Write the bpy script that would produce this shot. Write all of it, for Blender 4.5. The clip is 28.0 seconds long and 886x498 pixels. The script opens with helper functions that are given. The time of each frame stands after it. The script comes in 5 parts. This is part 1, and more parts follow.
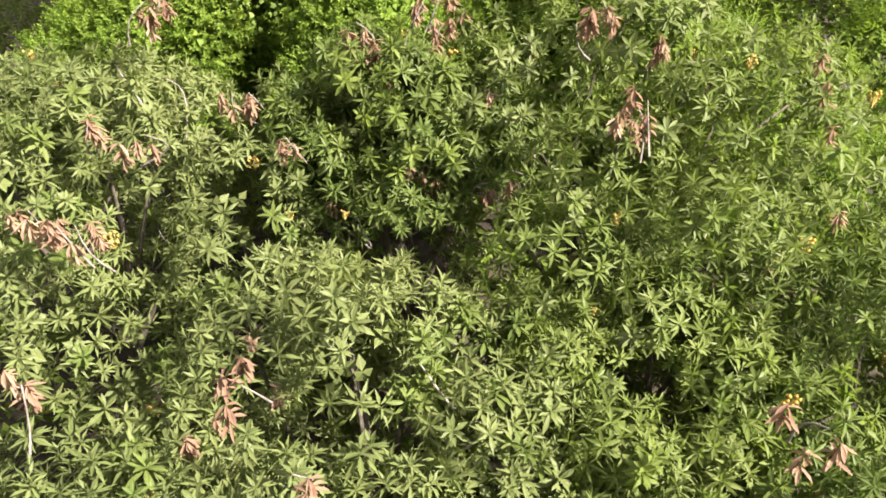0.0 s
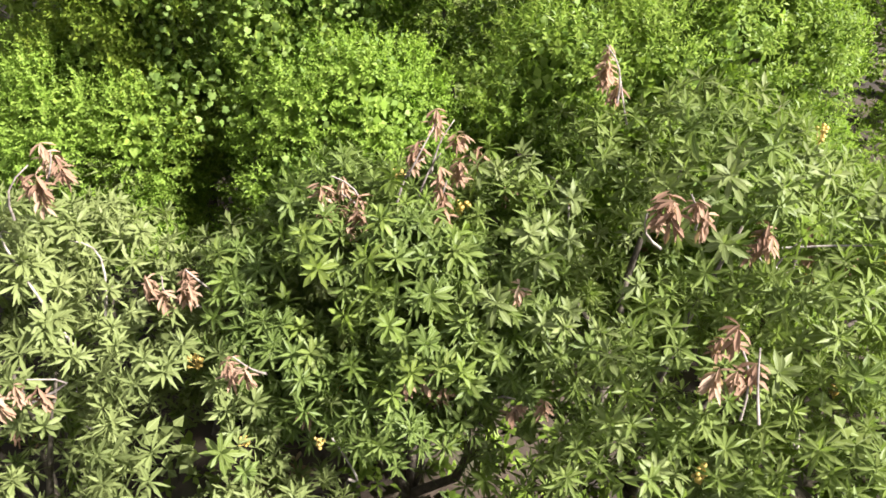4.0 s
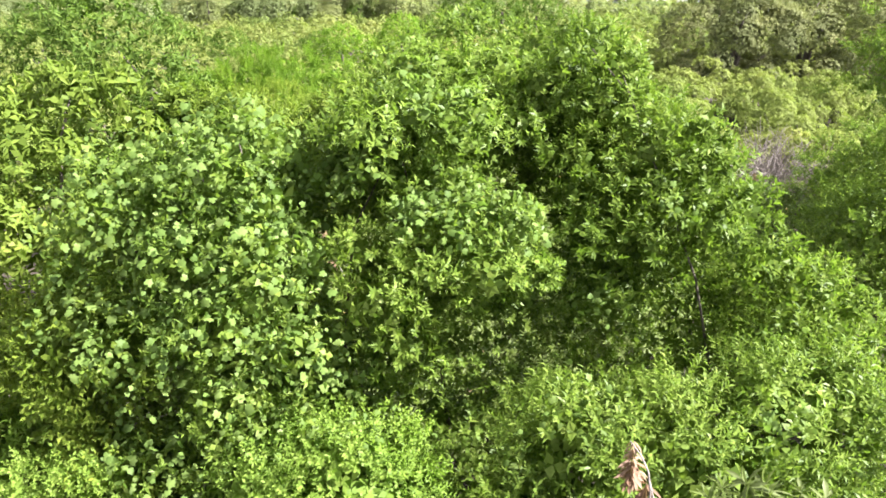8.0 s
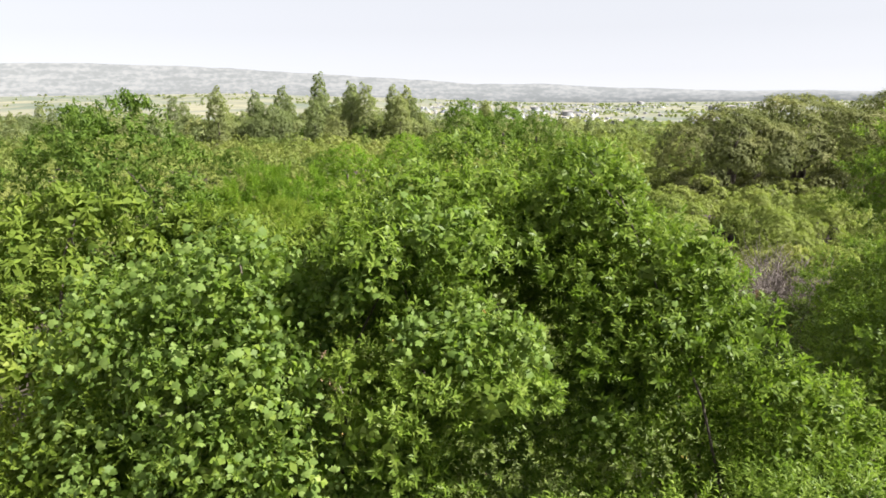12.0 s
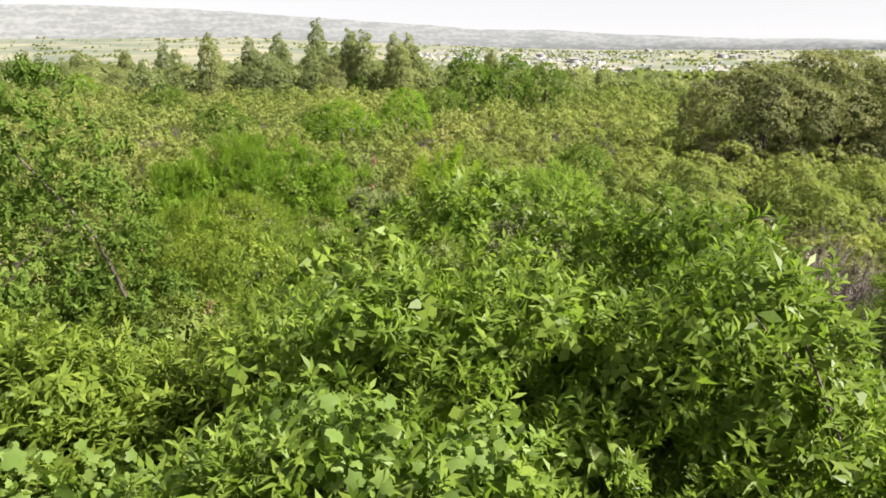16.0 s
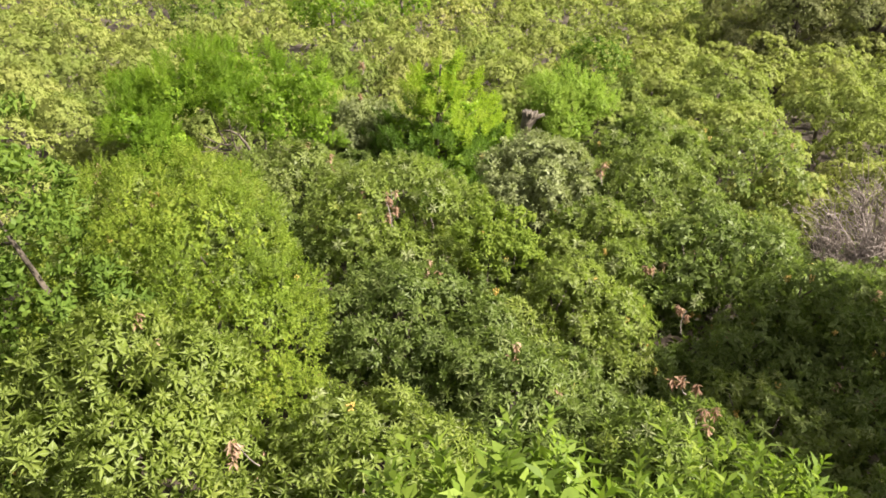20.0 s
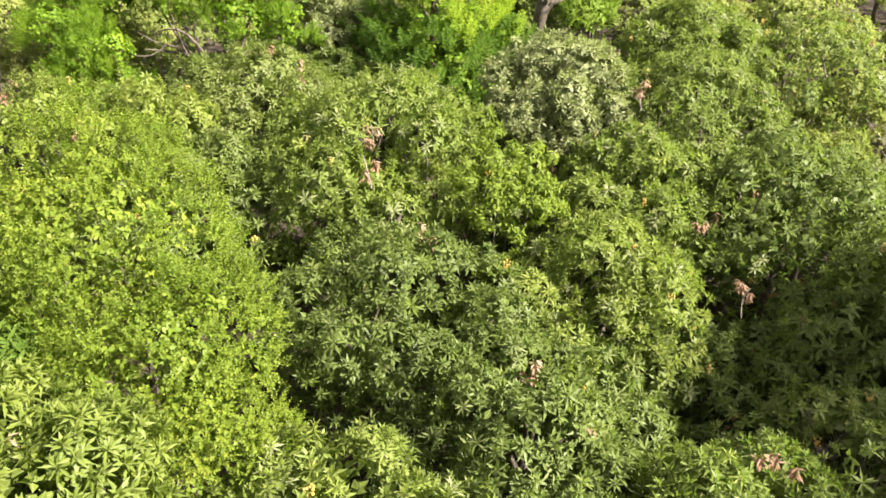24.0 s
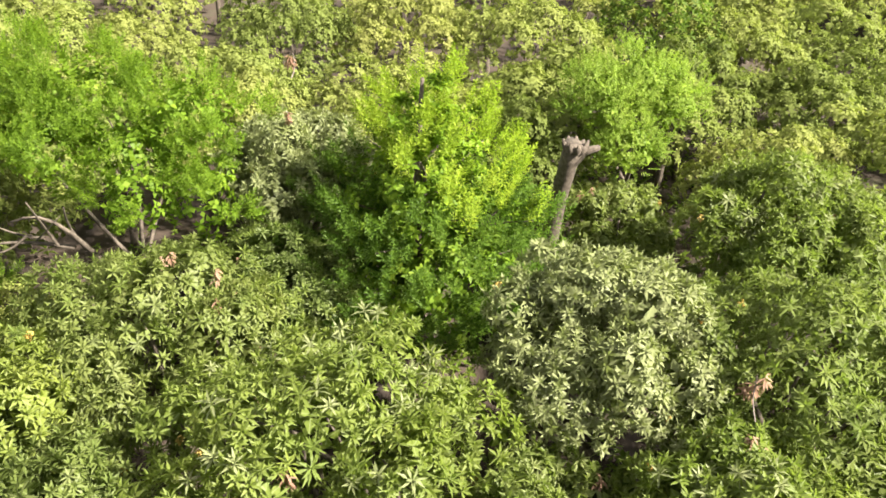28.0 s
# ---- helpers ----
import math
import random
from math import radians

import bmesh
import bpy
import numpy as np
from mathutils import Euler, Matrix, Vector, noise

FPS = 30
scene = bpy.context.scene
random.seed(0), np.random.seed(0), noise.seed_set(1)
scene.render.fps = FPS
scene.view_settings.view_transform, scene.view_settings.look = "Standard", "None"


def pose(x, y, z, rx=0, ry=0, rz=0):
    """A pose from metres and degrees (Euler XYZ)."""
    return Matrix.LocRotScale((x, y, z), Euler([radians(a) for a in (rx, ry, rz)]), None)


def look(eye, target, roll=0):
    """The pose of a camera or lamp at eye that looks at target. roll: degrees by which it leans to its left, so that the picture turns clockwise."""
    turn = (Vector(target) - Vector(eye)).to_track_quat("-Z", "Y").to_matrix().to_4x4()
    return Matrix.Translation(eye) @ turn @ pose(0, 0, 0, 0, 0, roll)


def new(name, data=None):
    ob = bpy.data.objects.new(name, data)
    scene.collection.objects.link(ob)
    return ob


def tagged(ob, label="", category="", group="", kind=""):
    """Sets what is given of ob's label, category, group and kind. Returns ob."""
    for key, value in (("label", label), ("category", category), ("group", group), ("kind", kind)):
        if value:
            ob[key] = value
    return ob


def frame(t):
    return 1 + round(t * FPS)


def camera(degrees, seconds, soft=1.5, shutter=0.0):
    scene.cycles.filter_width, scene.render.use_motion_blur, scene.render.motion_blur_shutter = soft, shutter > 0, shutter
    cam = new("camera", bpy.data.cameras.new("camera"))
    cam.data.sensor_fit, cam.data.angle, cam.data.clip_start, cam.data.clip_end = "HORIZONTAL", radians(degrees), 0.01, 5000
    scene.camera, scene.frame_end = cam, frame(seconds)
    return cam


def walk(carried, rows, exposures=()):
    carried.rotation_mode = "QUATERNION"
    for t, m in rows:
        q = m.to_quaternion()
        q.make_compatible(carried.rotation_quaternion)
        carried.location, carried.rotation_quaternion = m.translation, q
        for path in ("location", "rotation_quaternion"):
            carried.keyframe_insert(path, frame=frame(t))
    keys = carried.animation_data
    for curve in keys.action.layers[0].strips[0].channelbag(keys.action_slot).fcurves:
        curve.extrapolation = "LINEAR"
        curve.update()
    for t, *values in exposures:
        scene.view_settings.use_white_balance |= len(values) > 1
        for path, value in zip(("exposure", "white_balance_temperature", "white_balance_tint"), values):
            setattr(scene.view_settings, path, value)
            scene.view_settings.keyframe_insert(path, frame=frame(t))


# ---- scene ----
cam = camera(59.4, 28.0, 1.7)
PATH = [
    (0, (0.338, -0.124, 8.871), (0.262, 1.429, 7.613), -0.8),
    (0.5, (0.3, -0.136, 8.869), (0.225, 1.405, 7.597), -0.8),
    (1, (0.234, -0.094, 8.903), (0.159, 1.447, 7.63), -0.8),
    (1.5, (0.186, 0.224, 8.909), (0.11, 1.763, 7.635), -0.7),
    (2, (0.153, 0.768, 8.875), (0.078, 2.311, 7.606), -0.7),
    (2.5, (0.13, 1.364, 8.863), (0.059, 2.91, 7.597), -0.4),
    (4.5, (0.093, 2.991, 9.172), (0.047, 4.471, 7.827), -0.9),
    (5, (0.09, 3.183, 9.189), (0.045, 4.693, 7.879), -0.9),
    (5.5, (0.083, 3.318, 9.195), (0.04, 4.905, 7.979), -0.8),
    (6, (0.073, 3.442, 9.206), (0.034, 5.095, 8.081), -0.6),
    (6.5, (0.08, 3.556, 9.219), (0.036, 5.266, 8.183), -0.7),
    (7, (0.089, 3.657, 9.215), (0.041, 5.422, 8.275), -0.8),
    (7.5, (0.092, 3.754, 9.212), (0.04, 5.577, 8.39), -0.7),
    (8, (0.104, 3.844, 9.214), (0.049, 5.724, 8.534), -0.7),
    (8.5, (0.108, 3.97, 9.22), (0.053, 5.893, 8.675), -0.8),
    (9, (0.099, 4.134, 9.223), (0.048, 6.077, 8.752), -0.8),
    (9.5, (0.109, 4.306, 9.228), (0.058, 6.25, 8.76), -0.9),
    (10, (0.092, 4.578, 9.231), (0.042, 6.522, 8.764), -0.8),
    (10.5, (0.085, 4.794, 9.233), (0.036, 6.739, 8.766), -0.8),
    (10.8, (0.085, 4.9, 9.233), (0.036, 6.844, 8.766), -0.8),
    (11, (0.04, 4.44, 9.34), (0.012, 6.382, 8.862), -0.7),
    (11.2, (0.125, 3.79, 9.262), (0.068, 5.75, 8.865), -0.9),
    (11.5, (0.135, 3.78, 9.248), (0.074, 5.74, 8.853), -0.9),
    (13.5, (0.093, 5.357, 9.239), (0.029, 7.298, 8.765), 0.2),
    (14, (0.095, 6.047, 9.242), (0.03, 7.978, 8.724), 0.2),
    (14.5, (0.096, 6.696, 9.241), (0.03, 8.626, 8.721), -0.0),
    (15, (0.09, 7.28, 9.239), (0.021, 9.21, 8.72), -0.1),
    (15.5, (0.101, 7.775, 9.602), (0.031, 9.704, 9.079), -0.2),
    (16, (0.09, 7.924, 9.623), (0.021, 9.853, 9.097), -0.3),
    (16.5, (0.111, 7.937, 9.907), (0.041, 9.865, 9.381), -0.2),
    (17, (0.112, 7.975, 10.021), (0.04, 9.902, 9.493), -0.2),
    (17.5, (0.1, 8.183, 10.038), (0.027, 10.112, 9.513), -0.2),
    (18, (0.067, 8.665, 10.117), (-0.004, 10.592, 9.588), -0.1),
    (18.5, (0.074, 9.233, 10.292), (0.0, 11.16, 9.761), -0.1),
    (19, (0.052, 9.884, 10.306), (-0.022, 11.81, 9.775), -0.1),
    (19.5, (0.053, 10.46, 10.331), (-0.019, 12.365, 9.725), -0.1),
    (20, (0.06, 11.045, 10.365), (-0.006, 12.858, 9.524), -0.1),
    (20.5, (0.068, 11.548, 10.373), (0.006, 13.263, 9.345), -0.3),
    (22.5, (0.067, 12.869, 10.391), (0.002, 14.494, 9.227), -0.7),
    (23, (0.046, 13.316, 10.364), (-0.019, 14.943, 9.202), -0.7),
    (23.5, (0.028, 13.96, 10.324), (-0.037, 15.588, 9.164), -0.7),
    (24, (0.012, 14.82, 10.322), (-0.053, 16.447, 9.161), -0.6),
    (24.5, (0.018, 15.785, 10.326), (-0.047, 17.414, 9.167), -0.6),
    (25, (0.011, 16.669, 10.339), (-0.054, 18.299, 9.182), -0.5),
    (25.5, (0.023, 17.476, 10.353), (-0.045, 19.107, 9.198), -0.5),
    (26, (0.039, 18.285, 10.374), (-0.033, 19.919, 9.223), -0.5),
    (26.5, (0.014, 19.086, 10.398), (-0.056, 20.722, 9.25), -0.5),
    (27, (0.011, 19.896, 10.425), (-0.059, 21.534, 9.28), -0.5),
    (27.5, (0.002, 20.739, 10.437), (-0.066, 22.388, 9.307), -0.5),
    (28, (0.006, 21.536, 10.419), (-0.065, 23.197, 9.306), -0.4),
]

walk(cam, [(t, look(eye, target, roll)) for t, eye, target, roll in PATH],
     exposures=[(0.0, 2.54, 6780, 11), (2.5, 2.60, 6500, 10), (5.0, 2.74, 6220, 10), (7.0, 2.98, 6020, 11), (8.3, 2.88, 6060, 11), (9.0, 2.28, 6250, 10), (11.5, 2.12, 6280, 10), (14.0, 2.10, 6550, 10), (18.0, 2.14, 6600, 10), (19.0, 2.12, 6620, 10),
                (20.0, 2.46, 6930, 11), (25.0, 2.80, 6920, 10), (28.0, 2.74, 6900, 10)])

# ---------------------------------------------------------------- light
SUN_AZ, SUN_EL = 106.0, 43.0     # compass degrees from +y towards +x, and height
world = bpy.data.worlds.new("sky")
scene.world = world
world.use_nodes = True
wn = world.node_tree
sky = wn.nodes.new("ShaderNodeTexSky")
sky.sky_type, sky.sun_disc = "NISHITA", False
sky.sun_elevation, sky.sun_rotation = radians(SUN_EL), radians(SUN_AZ)
sky.air_density, sky.dust_density, sky.ozone_density = 1.0, 0.05, 1.0
haze = wn.nodes.new("ShaderNodeHueSaturation")
haze.inputs["Saturation"].default_value, haze.inputs["Value"].default_value = 0.10, 0.58
wn.links.new(sky.outputs["Color"], haze.inputs["Color"])
veil = wn.nodes.new("ShaderNodeMix")      # thin even haze over the whole sky
veil.data_type = "RGBA"
veil.inputs["Factor"].default_value, veil.inputs[7].default_value = 0.65, (3.3, 3.3, 3.52, 1)
wn.links.new(haze.outputs["Color"], veil.inputs[6])
wn.links.new(veil.outputs[2], wn.nodes["Background"].inputs["Color"])
wn.nodes["Background"].inputs["Strength"].default_value = 0.060
sun = new("sun", bpy.data.lights.new("sun", "SUN"))
sun.data.energy, sun.data.angle, sun.data.color = 4.0, radians(2.5), (1.0, 0.95, 0.86)
a, e = radians(SUN_AZ), radians(SUN_EL)
sun.matrix_world = look((math.sin(a) * math.cos(e) * 50, math.cos(a) * math.cos(e) * 50, math.sin(e) * 50), (0, 0, 0))

# ---------------------------------------------------------------- materials
def material(name, rough=0.6):
    m = bpy.data.materials.new(name)
    m.use_nodes = True
    nt = m.node_tree
    b = nt.nodes["Principled BSDF"]
    b.inputs["Roughness"].default_value = rough
    return m, nt, b


def ramp(nt, fac, stops):
    r = nt.nodes.new("ShaderNodeValToRGB")
    el = r.color_ramp.elements
    while len(el) < len(stops):
        el.new(0.5)
    for q, (p, c) in zip(el, stops):
        q.position, q.color = p, (*c, 1)
    nt.links.new(fac, r.inputs["Fac"])
    return r.outputs["Color"]


def noise_tex(nt, scale, detail=3.0, coord=None):
    n = nt.nodes.new("ShaderNodeTexNoise")
    n.inputs["Scale"].default_value, n.inputs["Detail"].default_value = scale, detail
    if coord is None:
        g = nt.nodes.new("ShaderNodeNewGeometry")
        coord = g.outputs["Position"]
    nt.links.new(coord, n.inputs["Vector"])
    return n.outputs["Fac"]


def math_node(nt, op, a, b):
    m = nt.nodes.new("ShaderNodeMath")
    m.operation = op
    for i, v in enumerate((a, b)):
        if isinstance(v, (int, float)):
            m.inputs[i].default_value = v
        else:
            nt.links.new(v, m.inputs[i])
    return m.outputs[0]


def mixc(nt, fac, a, b, mode="MIX"):
    m = nt.nodes.new("ShaderNodeMix")
    m.data_type, m.blend_type = "RGBA", mode
    for sock, v in ((m.inputs["Factor"], fac), (m.inputs[6], a), (m.inputs[7], b)):
        if isinstance(v, (int, float)):
            sock.default_value = v
        elif isinstance(v, tuple):
            sock.default_value = (*v, 1)
        else:
            nt.links.new(v, sock)
    return m.outputs[2]


LEAF_TONE = (0.70, 0.71, 0.74)


def leaf_material(name, stops, rough=0.45, through_light=0.35, midrib=0.0, by_object=False, patch=0.35, patch_scale=0.9, spec=0.27, single=0.32):
    """Foliage: colour varied leaf by leaf (or cluster by cluster) and over larger patches; part of the light passes through."""
    mean = [sum(rgb[k] for _, rgb in stops) / len(stops) for k in range(3)]
    stops = [(p, tuple(LEAF_TONE[k] * (mean[k] + (0.62 if by_object else 0.75) * (rgb[k] - mean[k])) for k in range(3))) for p, rgb in stops]
    m, nt, b = material(name, rough)
    g = nt.nodes.new("ShaderNodeNewGeometry")
    rnd = g.outputs["Random Per Island"]
    if by_object:
        o = nt.nodes.new("ShaderNodeObjectInfo")
        rnd = math_node(nt, "ADD", math_node(nt, "MULTIPLY", o.outputs["Random"], 1 - single), math_node(nt, "MULTIPLY", rnd, single))
    nz = noise_tex(nt, patch_scale, 2.0)
    fac = math_node(nt, "ADD", math_node(nt, "MULTIPLY", rnd, 1 - patch), math_node(nt, "MULTIPLY", math_node(nt, "SUBTRACT", math_node(nt, "MULTIPLY", nz, 2.4), 0.7), patch))
    col = ramp(nt, fac, stops)
    fine = noise_tex(nt, 45.0, 2.0)
    col = mixc(nt, 0.25, col, ramp(nt, fine, [(0.3, (0.55, 0.55, 0.5)), (0.75, (1.25, 1.25, 1.15))]), "MULTIPLY")
    if midrib:
        uv = nt.nodes.new("ShaderNodeUVMap")
        sx = nt.nodes.new("ShaderNodeSeparateXYZ")
        nt.links.new(uv.outputs["UV"], sx.inputs[0])
        d = math_node(nt, "ABSOLUTE", math_node(nt, "SUBTRACT", sx.outputs["X"], 0.5), 0.0)
        line = math_node(nt, "LESS_THAN", d, 0.055)
        col = mixc(nt, math_node(nt, "MULTIPLY", line, midrib), col, (0.25, 0.29, 0.13))
    nt.links.new(col, b.inputs["Base Color"])
    b.inputs["Specular IOR Level"].default_value = 0.55 * spec
    tr = nt.nodes.new("ShaderNodeBsdfTranslucent")
    nt.links.new(mixc(nt, 1.0, col, (1.08, 1.2, 0.68), "MULTIPLY"), tr.inputs["Color"])
    mix = nt.nodes.new("ShaderNodeMixShader")
    mix.inputs[0].default_value = through_light + 0.2
    nt.links.new(b.outputs[0], mix.inputs[1])
    nt.links.new(tr.outputs[0], mix.inputs[2])
    nt.links.new(mix.outputs[0], nt.nodes["Material Output"].inputs["Surface"])
    return m


LOQUAT = [(0.0, (0.056, 0.100, 0.024)), (0.35, (0.118, 0.178, 0.037)), (0.62, (0.198, 0.252, 0.058)), (0.85, (0.276, 0.312, 0.092)), (1.0, (0.35, 0.365, 0.135))]
LOQUAT_YOUNG = [(0.0, (0.085, 0.145, 0.026)), (0.45, (0.168, 0.240, 0.040)), (0.8, (0.265, 0.325, 0.065)), (1.0, (0.38, 0.39, 0.12))]
LOQUAT_YELLOW = [(0.0, (0.105, 0.170, 0.028)), (0.45, (0.215, 0.285, 0.044)), (0.8, (0.34, 0.39, 0.08)), (1.0, (0.48, 0.47, 0.15))]
M_loquat = leaf_material("loquat_leaf", LOQUAT, 0.45, 0.25, 0.6, True, spec=0.3)
M_loquat_young = leaf_material("loquat_leaf_young", LOQUAT_YOUNG, 0.5, 0.28, 0.6, True, spec=0.35)
M_loquat_yellow = leaf_material("loquat_leaf_yellowish", LOQUAT_YELLOW, 0.5, 0.28, 0.6, True, spec=0.35)
M_loquat_grey = leaf_material("loquat_leaf_greyish", [(0.0, (0.095, 0.130, 0.040)), (0.5, (0.185, 0.222, 0.072)), (0.85, (0.265, 0.295, 0.108)), (1.0, (0.345, 0.36, 0.15))], 0.5, 0.18, 0.5, True, spec=0.3)
M_loquat_silver = leaf_material("loquat_leaf_silvery", [(0.0, (0.165, 0.200, 0.082)), (0.5, (0.265, 0.298, 0.126)), (0.85, (0.345, 0.370, 0.170)), (1.0, (0.42, 0.435, 0.215))], 0.5, 0.16, 0.5, True, spec=0.4, single=0.6)
LOQUAT_FIELD = [(0.0, (0.108, 0.165, 0.042)), (0.3, (0.190, 0.252, 0.062)), (0.6, (0.285, 0.325, 0.086)), (0.85, (0.36, 0.37, 0.112)), (1.0, (0.44, 0.395, 0.145))]
M_loquat_far = leaf_material("loquat_leaf_field", LOQUAT_FIELD, 0.6, 0.2, 0.0, False, 0.72, 0.16, 0.15)
M_loquat_mid = leaf_material("loquat_leaf_canopy", LOQUAT_FIELD, 0.6, 0.2, 0.0, True, 0.3, 0.6, 0.12, 0.14)
M_dead = leaf_material("dead_leaf", [(0.0, (0.13, 0.062, 0.042)), (0.3, (0.30, 0.160, 0.105)), (0.7, (0.48, 0.30, 0.205)), (1.0, (0.66, 0.50, 0.38))], 0.75, 0.15, 0.0, True, 0.2, 2.0, 0.2)
M_fruit = leaf_material("loquat_fruit", [(0.0, (0.42, 0.26, 0.05)), (0.5, (0.66, 0.43, 0.10)), (1.0, (0.78, 0.62, 0.26))], 0.5, 0.05, 0.0, True, 0.2, 2.0, 0.4)
M_vine = leaf_material("vine_leaf", [(0.0, (0.098, 0.17, 0.033)), (0.4, (0.182, 0.28, 0.055)), (0.8, (0.304, 0.40, 0.103)), (1.0, (0.430, 0.50, 0.195))], 0.5, 0.28, 0.0, False, 0.3, 1.5, 0.25)
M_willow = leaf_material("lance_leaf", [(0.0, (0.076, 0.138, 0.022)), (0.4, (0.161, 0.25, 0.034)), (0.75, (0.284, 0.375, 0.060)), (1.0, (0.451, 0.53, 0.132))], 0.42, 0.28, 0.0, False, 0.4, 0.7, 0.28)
# lance leaf again, darkened: the shade on one tree is put into its colour
M_shade_lance = leaf_material("shaded_lance_leaf", [(0.0, (0.060, 0.115, 0.017)), (0.4, (0.128, 0.205, 0.026)), (0.75, (0.230, 0.315, 0.045)), (1.0, (0.39, 0.46, 0.10))], 0.42, 0.28, 0.0, False, 0.4, 0.7, 0.28)
M_dark = leaf_material("drooping_leaf", [(0.0, (0.056, 0.110, 0.018)), (0.5, (0.115, 0.190, 0.030)), (0.85, (0.195, 0.275, 0.046)), (1.0, (0.30, 0.36, 0.085))], 0.5, 0.24, 0.0, False, 0.4, 0.8, 0.14)
M_droop = leaf_material("soft_green_leaf", [(0.0, (0.095, 0.150, 0.022)), (0.5, (0.185, 0.265, 0.036)), (0.85, (0.30, 0.37, 0.058)), (1.0, (0.42, 0.46, 0.11))], 0.5, 0.26, 0.0, False, 0.4, 0.8, 0.2)
M_lime = leaf_material("lime_green_leaf", [(0.0, (0.142, 0.245, 0.039)), (0.5, (0.259, 0.385, 0.056)), (0.85, (0.377, 0.49, 0.086)), (1.0, (0.470, 0.55, 0.134))], 0.5, 0.30, 0.0, False, 0.4, 0.8)
M_fine = leaf_material("fine_leaf", [(0.0, (0.098, 0.174, 0.022)), (0.5, (0.206, 0.295, 0.036)), (0.85, (0.325, 0.388, 0.055)), (1.0, (0.44, 0.44, 0.08))], 0.5, 0.26, 0.0, False, 0.45, 0.6)
M_plume = leaf_material("bright_plume", [(0.0, (0.078, 0.158, 0.018)), (0.45, (0.170, 0.298, 0.028)), (0.8, (0.300, 0.435, 0.042)), (1.0, (0.44, 0.54, 0.07))], 0.5, 0.32, 0.0, False, 0.45, 0.7)
# bright plume darkened: the shade on the cone's lower plumes is in this colour
M_plume_shaded = leaf_material("dark_green_plume", [(0.0, (0.045, 0.100, 0.015)), (0.45, (0.098, 0.192, 0.024)), (0.8, (0.178, 0.290, 0.036)), (1.0, (0.30, 0.40, 0.06))], 0.5, 0.28, 0.0, False, 0.45, 0.7)
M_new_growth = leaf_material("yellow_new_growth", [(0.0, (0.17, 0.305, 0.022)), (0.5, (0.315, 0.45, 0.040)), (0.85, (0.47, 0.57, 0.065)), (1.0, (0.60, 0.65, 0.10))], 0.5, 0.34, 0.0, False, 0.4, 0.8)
M_olive = leaf_material("olive_brown_leaf", [(0.0, (0.105, 0.128, 0.050)), (0.5, (0.205, 0.222, 0.086)), (0.85, (0.33, 0.325, 0.135)), (1.0, (0.46, 0.41, 0.19))], 0.6, 0.15, 0.0, False, 0.75, 0.5, 0.15)
# paled greens for far trees: the haze of distance is mixed into the leaf colour
POPLAR = [(0.0, (0.150, 0.190, 0.09)), (0.35, (0.225, 0.275, 0.115)), (0.7, (0.34, 0.365, 0.14)), (1.0, (0.48, 0.46, 0.19))]
M_poplar = leaf_material("poplar_leaf", POPLAR, 0.55, 0.22, 0.0, False, 0.6, 0.12)
M_poplar_tree = leaf_material("far_tree_leaf", POPLAR, 0.55, 0.22, 0.0, True, 0.2, 0.12)


def bark_material(name, dark, light):
    m, nt, b = material(name, 0.85)
    f = noise_tex(nt, 14.0, 6.0)
    nt.links.new(ramp(nt, f, [(0.3, dark), (0.7, light)]), b.inputs["Base Color"])
    bp = nt.nodes.new("ShaderNodeBump")
    bp.inputs["Strength"].default_value, bp.inputs["Distance"].default_value = 0.6, 0.02
    nt.links.new(noise_tex(nt, 30.0, 5.0), bp.inputs["Height"])
    nt.links.new(bp.outputs[0], b.inputs["Normal"])
    return m


M_bark = bark_material("bark_grey_brown", (0.035, 0.026, 0.019), (0.11, 0.088, 0.068))
M_bark_pale = bark_material("bark_pale", (0.12, 0.098, 0.085), (0.30, 0.265, 0.235))
M_twig = bark_material("dry_twig", (0.11, 0.088, 0.080), (0.26, 0.215, 0.195))


